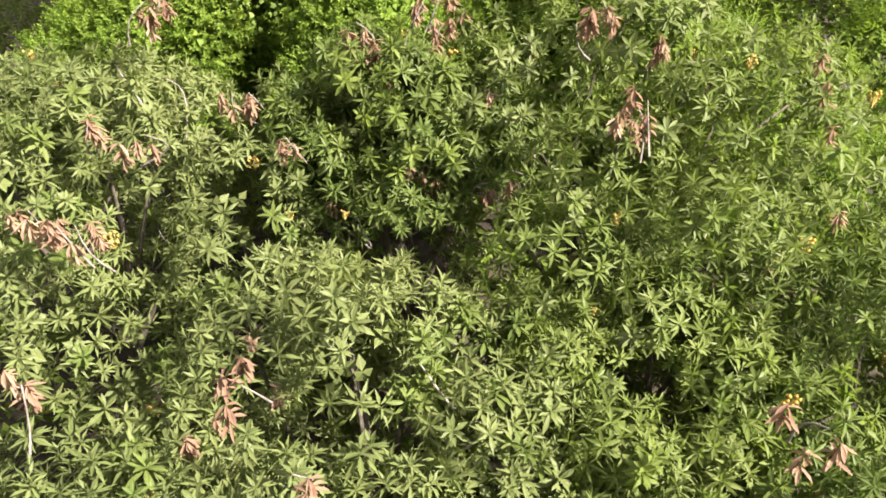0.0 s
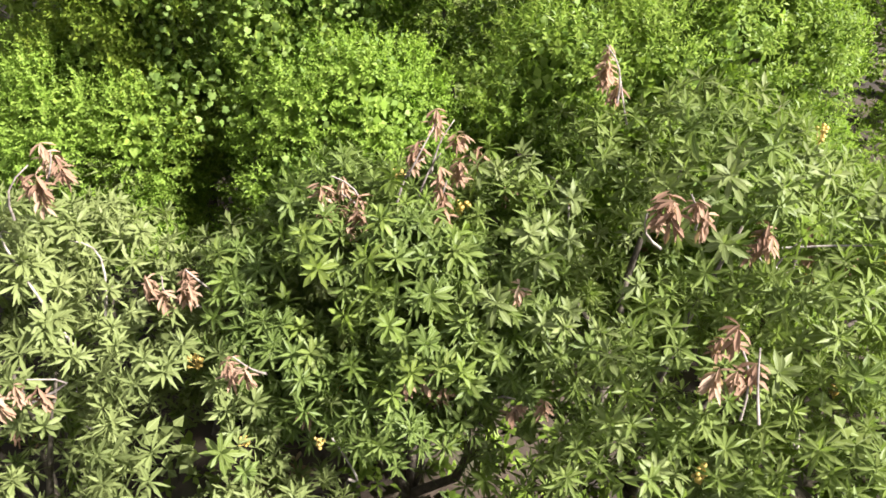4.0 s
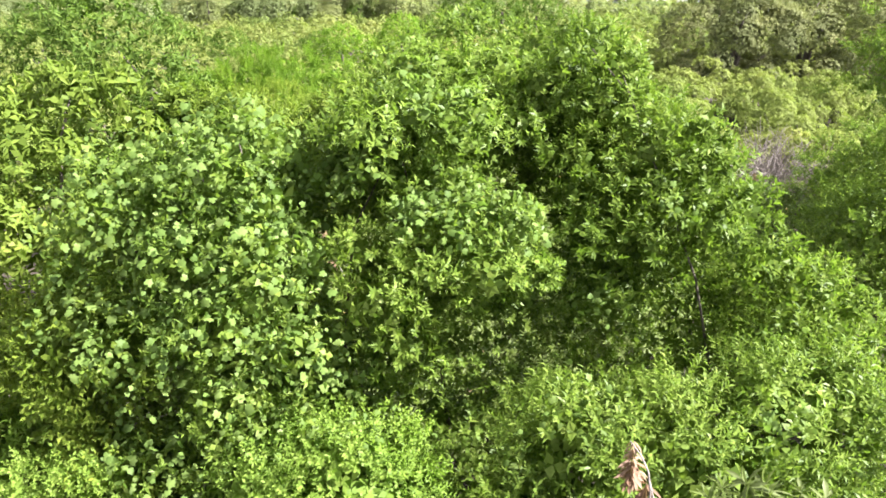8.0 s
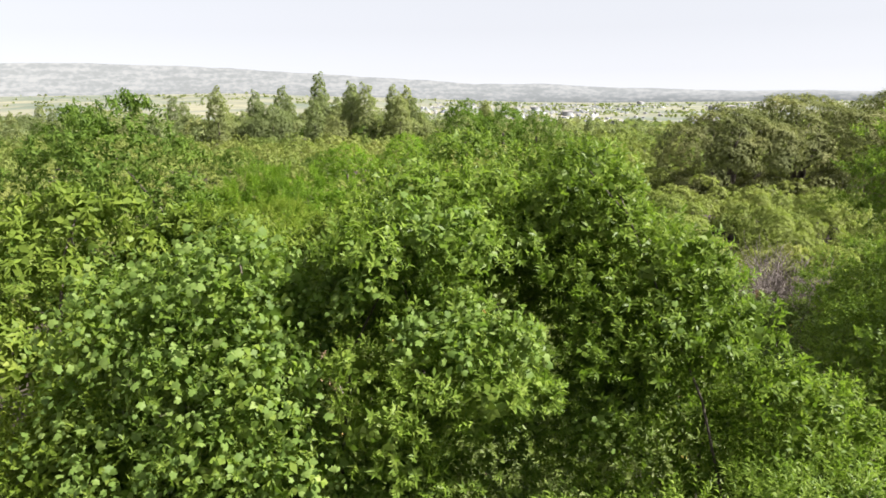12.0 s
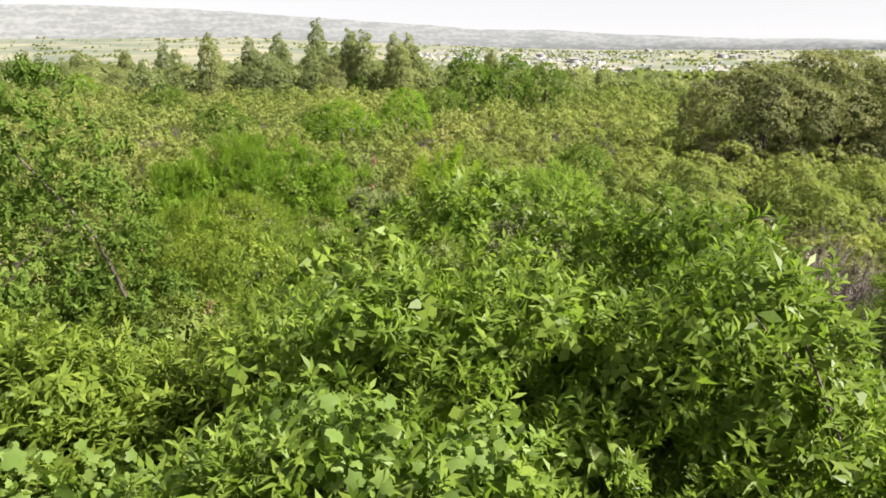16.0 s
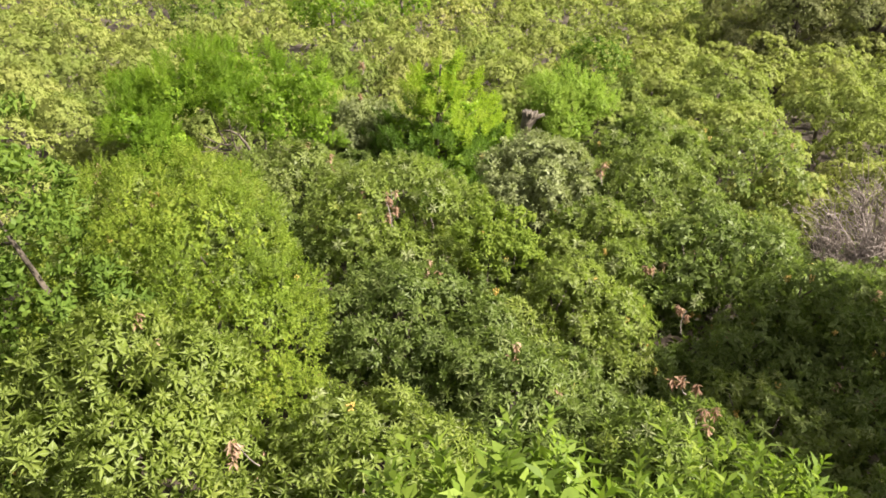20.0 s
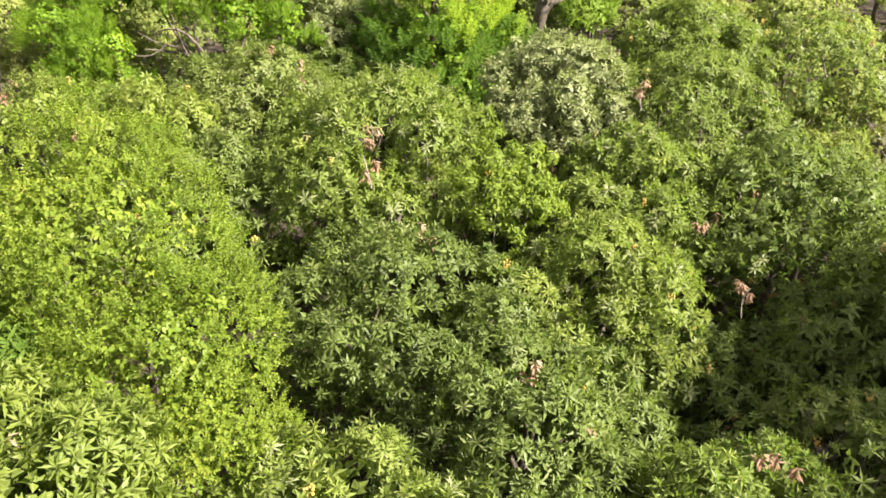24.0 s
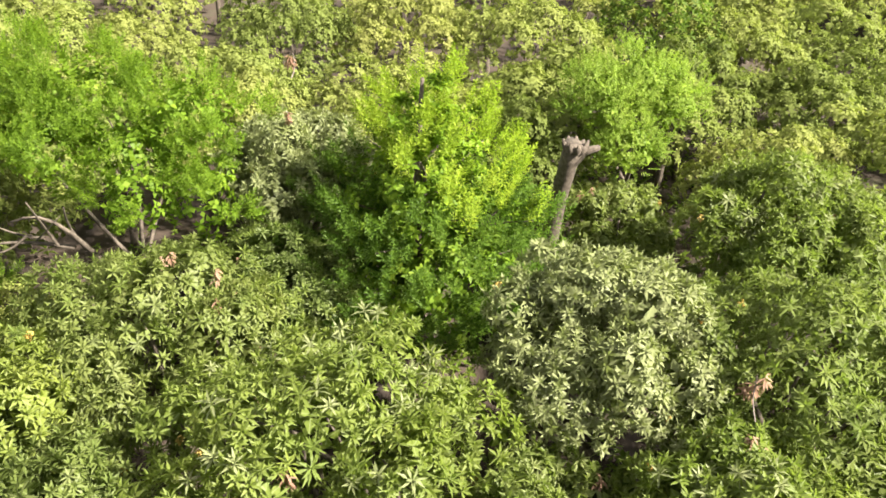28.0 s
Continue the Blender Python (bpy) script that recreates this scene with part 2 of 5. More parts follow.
def ground_material():
    m, nt, b = material("ground_soil_and_fields", 0.95)
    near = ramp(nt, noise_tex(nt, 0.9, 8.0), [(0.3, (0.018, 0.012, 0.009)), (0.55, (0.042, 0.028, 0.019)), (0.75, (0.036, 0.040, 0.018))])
    g = nt.nodes.new("ShaderNodeNewGeometry")
    vo = nt.nodes.new("ShaderNodeTexVoronoi")
    vo.inputs["Scale"].default_value = 0.006
    nt.links.new(g.outputs["Position"], vo.inputs["Vector"])
    sx = nt.nodes.new("ShaderNodeSeparateColor")
    nt.links.new(vo.outputs["Color"], sx.inputs[0])
    # field by field tones, greyed so that distance haze sits in the colour
    far = ramp(nt, sx.outputs[0], [(0.0, (0.185, 0.172, 0.115)), (0.35, (0.115, 0.128, 0.092)), (0.6, (0.225, 0.205, 0.138)), (0.85, (0.105, 0.122, 0.088))])
    far = mixc(nt, 0.6, far, ramp(nt, noise_tex(nt, 0.02, 8.0), [(0.35, (0.5, 0.55, 0.5)), (0.7, (1.1, 1.1, 1.1))]), "MULTIPLY")
    xyz = nt.nodes.new("ShaderNodeSeparateXYZ")
    nt.links.new(g.outputs["Position"], xyz.inputs[0])
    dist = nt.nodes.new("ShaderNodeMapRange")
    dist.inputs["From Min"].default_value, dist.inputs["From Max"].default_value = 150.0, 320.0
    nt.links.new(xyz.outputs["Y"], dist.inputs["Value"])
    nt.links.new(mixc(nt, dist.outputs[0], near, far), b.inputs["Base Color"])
    bp = nt.nodes.new("ShaderNodeBump")
    bp.inputs["Strength"].default_value, bp.inputs["Distance"].default_value = 0.5, 0.05
    nt.links.new(noise_tex(nt, 6.0, 8.0), bp.inputs["Height"])
    nt.links.new(bp.outputs[0], b.inputs["Normal"])
    return m


M_ground = ground_material()


def plain_material(name, c1, c2, scale, rough=0.9):
    m, nt, b = material(name, rough)
    nt.links.new(ramp(nt, noise_tex(nt, scale, 6.0), [(0.3, c1), (0.7, c2)]), b.inputs["Base Color"])
    return m


m, nt, b = material("house_plaster", 0.9)
# plaster tone varies house by house; its bluish-grey cast is painted-in haze
tone = ramp(nt, nt.nodes.new("ShaderNodeNewGeometry").outputs["Random Per Island"], [(0.0, (0.12, 0.13, 0.15)), (0.45, (0.20, 0.21, 0.23)), (0.8, (0.32, 0.32, 0.33)), (1.0, (0.55, 0.55, 0.55))])
stain = ramp(nt, noise_tex(nt, 0.3, 5.0), [(0.3, (0.8, 0.8, 0.8)), (0.7, (1.05, 1.05, 1.05))])
nt.links.new(mixc(nt, 1.0, tone, stain, "MULTIPLY"), b.inputs["Base Color"])
M_wall = m
M_roof = plain_material("house_roof", (0.15, 0.135, 0.13), (0.27, 0.25, 0.24), 0.3)

# the ridge's haze is painted: grey-blue tones that glow a little by themselves
m, nt, b = material("hazy_hills", 1.0)
pos = nt.nodes.new("ShaderNodeNewGeometry").outputs["Position"]
bands = []
for sc in ((0.006, 0.006, 0.05), (0.035, 0.035, 0.075)):
    mp = nt.nodes.new("ShaderNodeMapping")
    mp.inputs["Scale"].default_value = sc
    nt.links.new(pos, mp.inputs["Vector"])
    bands.append(noise_tex(nt, 1.0, 8.0, mp.outputs["Vector"]))
both = math_node(nt, "ADD", math_node(nt, "MULTIPLY", bands[0], 0.5), math_node(nt, "MULTIPLY", bands[1], 0.5))
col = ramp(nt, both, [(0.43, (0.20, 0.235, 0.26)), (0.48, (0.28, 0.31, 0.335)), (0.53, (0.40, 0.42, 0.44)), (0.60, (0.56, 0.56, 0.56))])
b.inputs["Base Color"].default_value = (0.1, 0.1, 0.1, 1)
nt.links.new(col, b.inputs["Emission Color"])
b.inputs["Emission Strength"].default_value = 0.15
M_hills = m

# ---------------------------------------------------------------- mesh tools


def quad_mesh(name, V, F, UV=None, mat=None, smooth=False):
    """A mesh from vertices (n,3) and quads (m,4); UV per vertex."""
    me = bpy.data.meshes.new(name)
    V, F = np.asarray(V, np.float32), np.asarray(F, np.int32)
    me.vertices.add(len(V))
    me.vertices.foreach_set("co", V.ravel())
    me.loops.add(F.size)
    me.loops.foreach_set("vertex_index", F.ravel())
    me.polygons.add(len(F))
    me.polygons.foreach_set("loop_start", np.arange(0, F.size, 4, dtype=np.int32))
    me.update(calc_edges=True)
    if UV is not None:
        layer = me.uv_layers.new(name="UVMap")
        layer.data.foreach_set("uv", np.asarray(UV, np.float32)[F.ravel()].ravel())
    if smooth:
        me.polygons.foreach_set("use_smooth", np.ones(len(F), bool))
    if mat:
        me.materials.append(mat)
    return me


def join(pieces):
    """Joins (V, F, UV) pieces."""
    Vs, Fs, Us, n = [], [], [], 0
    for V, F, U in pieces:
        Vs.append(V), Fs.append(F + n), Us.append(U)
        n += len(V)
    return np.concatenate(Vs), np.concatenate(Fs), np.concatenate(Us)


def turn_x(V, ang):
    c, s = math.cos(ang), math.sin(ang)
    return V @ np.array([[1, 0, 0], [0, c, s], [0, -s, c]])


def turn_z(V, ang):
    c, s = math.cos(ang), math.sin(ang)
    return V @ np.array([[c, s, 0], [-s, c, 0], [0, 0, 1]])


def leaf(L, W, segs=3, fold=0.25, droop=0.3, widest=0.68):
    """A blade along +y, upper side +z, folded along the midrib and bending down towards the tip."""
    rows, V, U = segs + 1, [], []
    for i in range(rows):
        v = i / segs
        w = W * 0.5 * max(0.10, math.sin(math.pi * min(1, (v / widest) * 0.5 if v < widest else 0.5 + 0.5 * (v - widest) / (1 - widest))) ** 0.65)
        z = -droop * L * v * v
        for k in (-1, 0, 1):
            V.append((k * w, L * v, z + abs(k) * w * fold))
            U.append((0.5 + 0.5 * k, v))
    F = []
    for i in range(segs):
        for k in range(2):
            q = i * 3 + k
            F.append((q, q + 1, q + 4, q + 3))
    return np.array(V), np.array(F), np.array(U)


def blade(L, W, fold=0.3, droop=0.1):
    """The smallest leaf: one bent quad along +y."""
    V = np.array([(0, 0, 0), (W / 2, L * 0.45, W * fold), (0, L, -droop * L), (-W / 2, L * 0.45, W * fold)])
    return V, np.array([(0, 1, 2, 3)]), np.array([(0.5, 0), (1, 0.5), (0.5, 1), (0, 0.5)])


def lobed(L):
    """A vine leaf: broad, five-pointed, cupped."""
    out = [(0, 0.08), (0.25, -0.08), (0.50, 0.12), (0.40, 0.38), (0.48, 0.60), (0.18, 0.74), (0, 1.04)]
    pts = out + [(-x, y) for x, y in reversed(out[1:-1])]
    V = [(0, 0.32 * L, 0.0)] + [(x * L, y * L, -0.35 * L * (x * x * 2 + (y - 0.35) ** 2)) for x, y in pts]
    n = len(pts)
    F = [(0, 1 + i, 1 + (i + 1) % n, 1 + (i + 2) % n) for i in range(0, n, 2)]
    return np.array(V), np.array(F), np.array([(0.5 + v[0], v[1] / L) for v in V])


def rosette(r, n, L, W, segs, low=5, high=70):
    """Leaves round a shoot tip, the outer ones low, the inner ones upright."""
    out = []
    for i in range(n):
        q = i / max(1, n - 1)
        l = L * (1.0 - 0.3 * q) * r.uniform(0.85, 1.15)
        V, F, U = leaf(l, W * r.uniform(0.85, 1.15) * (1 - 0.2 * q), segs, r.uniform(0.15, 0.4), r.uniform(0.12, 0.4)) if segs > 1 else blade(l, W)
        V = turn_x(V, radians(low - 12 + (high - low + 12) * q ** 1.3 + r.uniform(-9, 9)))
        V = turn_z(V, i * 2.4 + r.uniform(-0.3, 0.3))
        out.append((V + np.array([0, 0, 0.05 * q]), F, U))
    return join(out)


def hanging(r, n, L, W, segs=3):
    """A withered shoot: leaves hanging limp."""
    out = []
    for i in range(n):
        V, F, U = leaf(L * r.uniform(0.7, 1.1), W * r.uniform(0.6, 1), segs, r.uniform(0.5, 1.0), r.uniform(-0.1, 0.25))
        V = turn_x(V, radians(r.uniform(-85, -5)))
        V = turn_z(V, r.uniform(0, 6.28))
        out.append((V + np.array([0, 0, r.uniform(-0.08, 0.06)]), F, U))
    return join(out)


def sprig(r, n, L, W, length, spread=50, sag=0.0, segs=1, droop=0.15):
    """A twig along +z with leaves set along it, pointing forward and out."""
    out = []
    for i in range(n):
        q = (i + 0.5) / n
        l = L * r.uniform(0.75, 1.2) * (1 - 0.25 * q)
        V, F, U = leaf(l, W, segs, 0.3, droop) if segs > 1 else blade(l, W, 0.3, droop)
        V = turn_x(V, radians(90 - spread * r.uniform(0.7, 1.3)) - sag * q)
        V = turn_z(V, i * 2.4 + r.uniform(-0.4, 0.4))
        out.append((V + np.array([0, 0, length * (q - 0.4)]), F, U))
    return join(out)


def fruit_bunch(r, n):
    """Small round fruits on short stalks round a shoot tip."""
    out = []
    for i in range(n):
        c = np.array([r.uniform(-0.05, 0.05), r.uniform(-0.05, 0.05), r.uniform(-0.02, 0.07)])
        rad = r.uniform(0.012, 0.02)
        ring = [(math.cos(q), math.sin(q)) for q in np.arange(6) * 1.0472]
        V = [c + rad * np.array([k * x, k * y, z]) for k, z in ((0.25, -1.0), (0.9, -0.5), (0.95, 0.4), (0.3, 1.0)) for x, y in ring]
        F = [(6 * a + k, 6 * a + (k + 1) % 6, 6 * a + 6 + (k + 1) % 6, 6 * a + 6 + k) for a in range(3) for k in range(6)]
        out.append((np.array(V), np.array(F), np.zeros((24, 2))))
        out.append(tube([(0, 0, -0.08), c], [0.004, 0.003], 4))
    return join(out)


def plume(r, L, n):
    """A feathery shoot along +z: side sprays round an axis, long below and short towards the tip, set with tiny leaves."""
    out = []
    for i in range(n):
        q = (i + 0.5) / n
        side = 0.26 * L * (1 - q) ** 0.7 * r.uniform(0.6, 1.15)
        a, lift = i * 2.4 + r.uniform(-0.3, 0.3), r.uniform(0.5, 1.0)
        way = np.array([math.cos(a), math.sin(a), lift])
        for k in range(3):
            V, F, U = blade(0.095 * L * r.uniform(0.8, 1.2), 0.036 * L, 0.3, 0.1)
            V = turn_z(turn_x(V, radians(r.uniform(25, 70))), a - 1.571 + r.uniform(-0.8, 0.8))
            out.append((V + np.array([0, 0, L * (q - 0.45)]) + way * side * (k + 0.4) / 3, F, U))
    return join(out)


def vine_spray(r, n, L):
    """A few vine leaves lying like roof tiles over the crown."""
    out = []
    for i in range(n):
        V, F, U = lobed(L * r.uniform(0.6, 1.25))
        V = turn_x(V, radians(r.uniform(-75, 40)))
        V = turn_z(V, r.uniform(0, 6.28))
        out.append((V + np.array([r.uniform(-0.16, 0.16), r.uniform(-0.16, 0.16), r.uniform(-0.05, 0.1)]), F, U))
    return join(out)


def frames(N, spin):
    """Turns that lay +z along each normal, spun about it."""
    N = N / np.linalg.norm(N, axis=1, keepdims=True)
    A = np.where(np.abs(N[:, 2:3]) > 0.95, np.array([[1.0, 0, 0]]), np.array([[0, 0, 1.0]]))
    X = np.cross(A, N)
    X /= np.linalg.norm(X, axis=1, keepdims=True)
    Y = np.cross(N, X)
    c, s = np.cos(spin)[:, None], np.sin(spin)[:, None]
    return np.stack([c * X + s * Y, -s * X + c * Y, N], axis=2)


def scatter(shapes, P, N, size, r):
    """Copies of the shapes (V, F, UV), one at each point, +z along the normals."""
    R = frames(N, r.uniform(0, 6.283, len(P)))
    pick = r.integers(0, len(shapes), len(P))
    out = []
    for k, (V, F, U) in enumerate(shapes):
        i = np.where(pick == k)[0]
        if not len(i):
            continue
        W = np.einsum("nij,vj->nvi", R[i], V) * size[i][:, None, None] + P[i][:, None, :]
        FF = F[None] + (np.arange(len(i)) * len(V))[:, None, None]
        out.append((W.reshape(-1, 3), FF.reshape(-1, 4), np.tile(U, (len(i), 1))))
    return join(out)


def crown_surface(lobes, n, r, low, depth):
    lobes = np.asarray(lobes, float)
    C, S = lobes[:, :3], lobes[:, 3]
    w = S ** 2
    P, D_, L = np.zeros((0, 3)), np.zeros((0, 3)), np.zeros(0)
    while len(P) < n:
        k = r.choice(len(C), 2 * n + 20, p=w / w.sum())
        D = r.normal(size=(len(k), 3))
        D /= np.linalg.norm(D, axis=1, keepdims=True)
        ok = D[:, 2] > low
        k, D = k[ok], D[ok]
        wob = 1 + 0.10 * np.sin(D[:, 0] * 7 + k) * np.cos(D[:, 1] * 6 + 2 * k) + 0.07 * np.sin(D[:, 2] * 11 + D[:, 0] * 5)
        p = C[k] + D * (S[k] * r.uniform(*depth, len(k)) * wob)[:, None]
        inside = np.zeros(len(p), bool)
        for j in range(len(C)):
            inside |= (np.linalg.norm(p - C[j], axis=1) < depth[0] * 0.94 * S[j]) & (k != j)
        inside |= p[:, 2] < 0.15
        P, D_ = np.concatenate([P, p[~inside]]), np.concatenate([D_, D[~inside]])
    return P[:n], D_[:n]


def crown_points(lobes, n, r, low=-0.35, depth=(0.78, 1.06), up=0.35, tufts=0, tr=0.3, tall=1.0, jitter=0.22):
    """Points and outward directions over the outside of a crown of several rounded lobes; with tufts, gathered into that many bunches of radius tr."""
    if not tufts:
        P, D = crown_surface(lobes, n, r, low, depth)
        return P, D + np.array([0, 0, up]) + r.normal(size=D.shape) * jitter
    C, D = crown_surface(lobes, tufts, r, low, depth)
    k = r.integers(0, tufts, n)
    O = r.normal(size=(n, 3))
    O /= np.linalg.norm(O, axis=1, keepdims=True)
    flip = (O * (D[k] + np.array([0, 0, 0.3]))).sum(1) < -0.2
    O[flip] *= -1
    size = tr * r.uniform(0.6, 1.3, tufts)[k]
    P = C[k] + O * np.array([1, 1, tall]) * (size * r.uniform(0.55, 1.0, n))[:, None]
    return P, O + 0.5 * D[k] + np.array([0, 0, up]) + r.normal(size=O.shape) * jitter


def tube(pts, radii, sides=7):
    """A tapered, bent stem through the points."""
    pts = np.asarray(pts, float)
    T = np.gradient(pts, axis=0)
    T /= np.linalg.norm(T, axis=1, keepdims=True) + 1e-9
    A = np.array([0.37, 0.91, 0.18])
    V = []
    for p, t, rad in zip(pts, T, radii):
        x = np.cross(t, A)
        x /= np.linalg.norm(x)
        y = np.cross(t, x)
        for i in range(sides):
            a = 6.28318 * i / sides
            V.append(p + rad * (1 + 0.12 * math.sin(3 * a + p[2] * 4)) * (math.cos(a) * x + math.sin(a) * y))
    F = [(i * sides + k, i * sides + (k + 1) % sides, (i + 1) * sides + (k + 1) % sides, (i + 1) * sides + k) for i in range(len(pts) - 1) for k in range(sides)]
    n = len(V)
    V.append(pts[-1]), V.append(pts[0])
    last = (len(pts) - 1) * sides
    F += [(last, last + i, last + i + 1, last + i + 2) for i in range(1, sides - 2, 2)]
    return np.array(V), np.array(F), np.zeros((len(V), 2))


def bent(a, b, r, wob=0.12, n=5):
    """Points from a to b along a slightly crooked line."""
    a, b = np.asarray(a, float), np.asarray(b, float)
    q = np.linspace(0, 1, n)[:, None]
    mid = r.normal(size=3) * wob * np.linalg.norm(b - a)
    return a + (b - a) * q + mid * np.sin(q * math.pi) + np.array([0, 0, 0.12]) * np.linalg.norm(b - a) * (q - q * q)


def part(name, data, mat, parent, label="", smooth=False):
    """One mesh under a thing or a part. data: (V, F, UV) or a ready mesh."""
    me = data if isinstance(data, bpy.types.Mesh) else quad_mesh(name, *data, mat, smooth)
    ob = new(name, me)
    ob.parent = parent
    return tagged(ob, label)


def ground_height(x, y):
    d = math.hypot(x, y)
    z = 0.12 * noise.noise((x * 0.13, y * 0.13, 0))
    if y > 120:
        q = min(1.0, (y - 120) / 900)
        z -= 62 * q * q * (3 - 2 * q)
    if y > 900:
        z += 75 * min(1.0, max(0.0, 0.12 - x / y) / 0.4) * min(1.0, (y - 900) / 3000)
    if y > 700:
        z += 5 * noise.noise((x * 0.002, y * 0.002, 3))
    return z


# ---------------------------------------------------------------- setting
def build_ground():
    rings = [0.0] + [1.5 * 1.13 ** i for i in range(68)]
    rings = [q for q in rings if q < 4900] + [4900]
    n = 128
    V, F = [], []
    for q in rings:
        for k in range(n):
            a = 6.28318 * k / n
            x, y = q * math.cos(a), q * math.sin(a) + 10
            V.append((x, y, ground_height(x, y)))
    for i in range(len(rings) - 1):
        for k in range(n):
            F.append((i * n + k, i * n + (k + 1) % n, (i + 1) * n + (k + 1) % n, (i + 1) * n + k))
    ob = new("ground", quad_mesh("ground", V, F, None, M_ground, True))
    tagged(ob, "reddish orchard soil running out to pale dry fields", "ground", kind="structure")


build_ground()


def build_hills():
    """A low hazy ridge far off, higher to one side."""
    n, V, F = 160, [], []
    for i in range(n + 1):
        a = radians(-55 + 110 * i / n)
        x, y = 4600 * math.sin(a), 4600 * math.cos(a)
        deg = math.degrees(a)
        top = (60 - 5.6 * deg if deg > -20 else 172 + 1.4 * (-20 - deg)) if deg < 0 else 60 - 3.4 * min(deg, 20)
        top += 14 * noise.noise((i * 0.13, 0, 0)) + 5 * noise.noise((i * 0.6, 2, 0))
        V += [(x, y, -80), (x, y, min(-30, top - 20)), (x * 1.02, y * 1.02, top)]
    for i in range(n):
        for k in range(2):
            q = i * 3 + k
            F.append((q, q + 3, q + 4, q + 1))
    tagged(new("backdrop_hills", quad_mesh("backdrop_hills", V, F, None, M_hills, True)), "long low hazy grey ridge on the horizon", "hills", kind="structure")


build_hills()


# ---------------------------------------------------------------- foliage shapes
ra = np.random.default_rng(11)
ROSETTES = [rosette(ra, 15, 0.150, 0.041, 3, -16, 72) for _ in range(8)]
ROSETTES_PLAIN = [rosette(ra, 14, 0.165, 0.036, 2, 0, 78) for _ in range(8)]
ROSETTES_MID = [rosette(ra, 14, 0.15, 0.038, 1, 0, 76) for _ in range(6)]
ROSETTES_FIELD = [rosette(ra, 7, 0.15, 0.06, 1, 6, 34) for _ in range(5)]
ROSETTES_FAR = [rosette(ra, 5, 0.24, 0.12, 1, 6, 20) for _ in range(4)]
DEAD = [hanging(ra, 22, 0.105, 0.03) for _ in range(6)]
FRUITS = [fruit_bunch(ra, 9) for _ in range(4)]
VINES = [vine_spray(ra, 4, 0.064) for _ in range(8)]
LANCES_SHORT = [sprig(ra, 11, 0.09, 0.022, 0.12, 52) for _ in range(6)]
LANCES = [sprig(ra, 12, 0.085, 0.02, 0.22, 48) for _ in range(5)]
DROOPS = [sprig(ra, 7, 0.15, 0.045, 0.16, 95, 0.6, 2, 0.35) for _ in range(5)]
FINES = [sprig(ra, 10, 0.055, 0.02, 0.18, 45) for _ in range(5)]
PLUMES = [sprig(ra, 15, 0.06, 0.02, 0.26, 42) for _ in range(5)]
COARSE = [rosette(ra, 5, 0.30, 0.14, 1, 0, 70) for _ in range(4)]
TINY = [rosette(ra, 6, 0.16, 0.07, 1, 0, 70) for _ in range(4)]
PATCH = [rosette(ra, 4, 0.26, 0.17, 1, -8, 30) for _ in range(4)]
BIG_PLUMES = [plume(ra, 0.62, 28) for _ in range(6)]
FILL = [rosette(ra, 8, 0.12, 0.055, 1, -20, 50) for _ in range(4)]

ROSETTE_MESHES = {}
for key, mat, shapes in (("rosette", M_loquat, ROSETTES), ("rosette_young", M_loquat_young, ROSETTES), ("rosette_grey", M_loquat_grey, ROSETTES), ("rosette_yellow", M_loquat_yellow, ROSETTES), ("rosette_silver", M_loquat_silver, ROSETTES), ("withered_shoot", M_dead, DEAD), ("fruit_bunch", M_fruit, FRUITS)):
    ROSETTE_MESHES[key] = [quad_mesh(key, *s, mat) for s in shapes]
    if shapes is ROSETTES:
        ROSETTE_MESHES[key + "_plain"] = [quad_mesh(key, *s, mat) for s in ROSETTES_PLAIN]


def loquat_lobes(r, H, R, n=12, loose=1.0):
    """Bunches of foliage at the ends of the limbs: many small ones on top, larger ones below."""
    out = [(r.uniform(-0.3, 0.3), r.uniform(-0.3, 0.3), H - 0.36 * R, 0.36 * R)]
    for i in range(n):
        a = 6.283 * i / n * 1.62 + r.uniform(-0.3, 0.3)
        d = R * math.sqrt(r.uniform(0.06, 0.72))
        rad = R * r.uniform(0.22, 0.36) * loose
        out.append((d * math.cos(a), d * math.sin(a), H - rad - 0.45 * R * (d / R) ** 2 - r.uniform(0.0, 0.5), rad))
    for i in range(9):
        a = 6.283 * i / 9 + r.uniform(-0.3, 0.3)
        d = R * r.uniform(0.62, 0.85)
        out.append((d * math.cos(a), d * math.sin(a), H - R * r.uniform(0.65, 1.0), R * r.uniform(0.28, 0.38) * loose))
    for i in range(6):
        a = 6.283 * i / 6 + r.uniform(-0.3, 0.3)
        out.append((R * 0.55 * math.cos(a), R * 0.55 * math.sin(a), H - R * r.uniform(1.1, 1.4), R * 0.42))
    return out


def stems(tree, lobes, H, r, mat=M_bark, girth=0.11, limbs=6):
    fork = np.array([r.uniform(-0.2, 0.2), r.uniform(-0.2, 0.2), H * 0.32])
    part("trunk", tube(bent((0, 0, -0.15), fork, r, 0.05), np.linspace(girth * 1.25, girth * 0.85, 5)), mat, tree, smooth=True)
    for lb in lobes[:limbs]:
        part("limb", tube(bent(fork, (lb[0], lb[1], lb[2]), r), np.linspace(girth * 0.5, girth * 0.1, 5), 6), mat, tree, smooth=True)


def under(lobes, n, r, size=1.0, depth=(0.72, 0.86), jitter=0.35, low=-0.3):
    """Broad leaves close together under the outer ones, which close the crown."""
    P, N = crown_points(lobes, n, r, low, depth, 0.1, jitter=jitter)
    return scatter(PATCH, P, N, r.uniform(0.8, 1.3, n) * size, r)


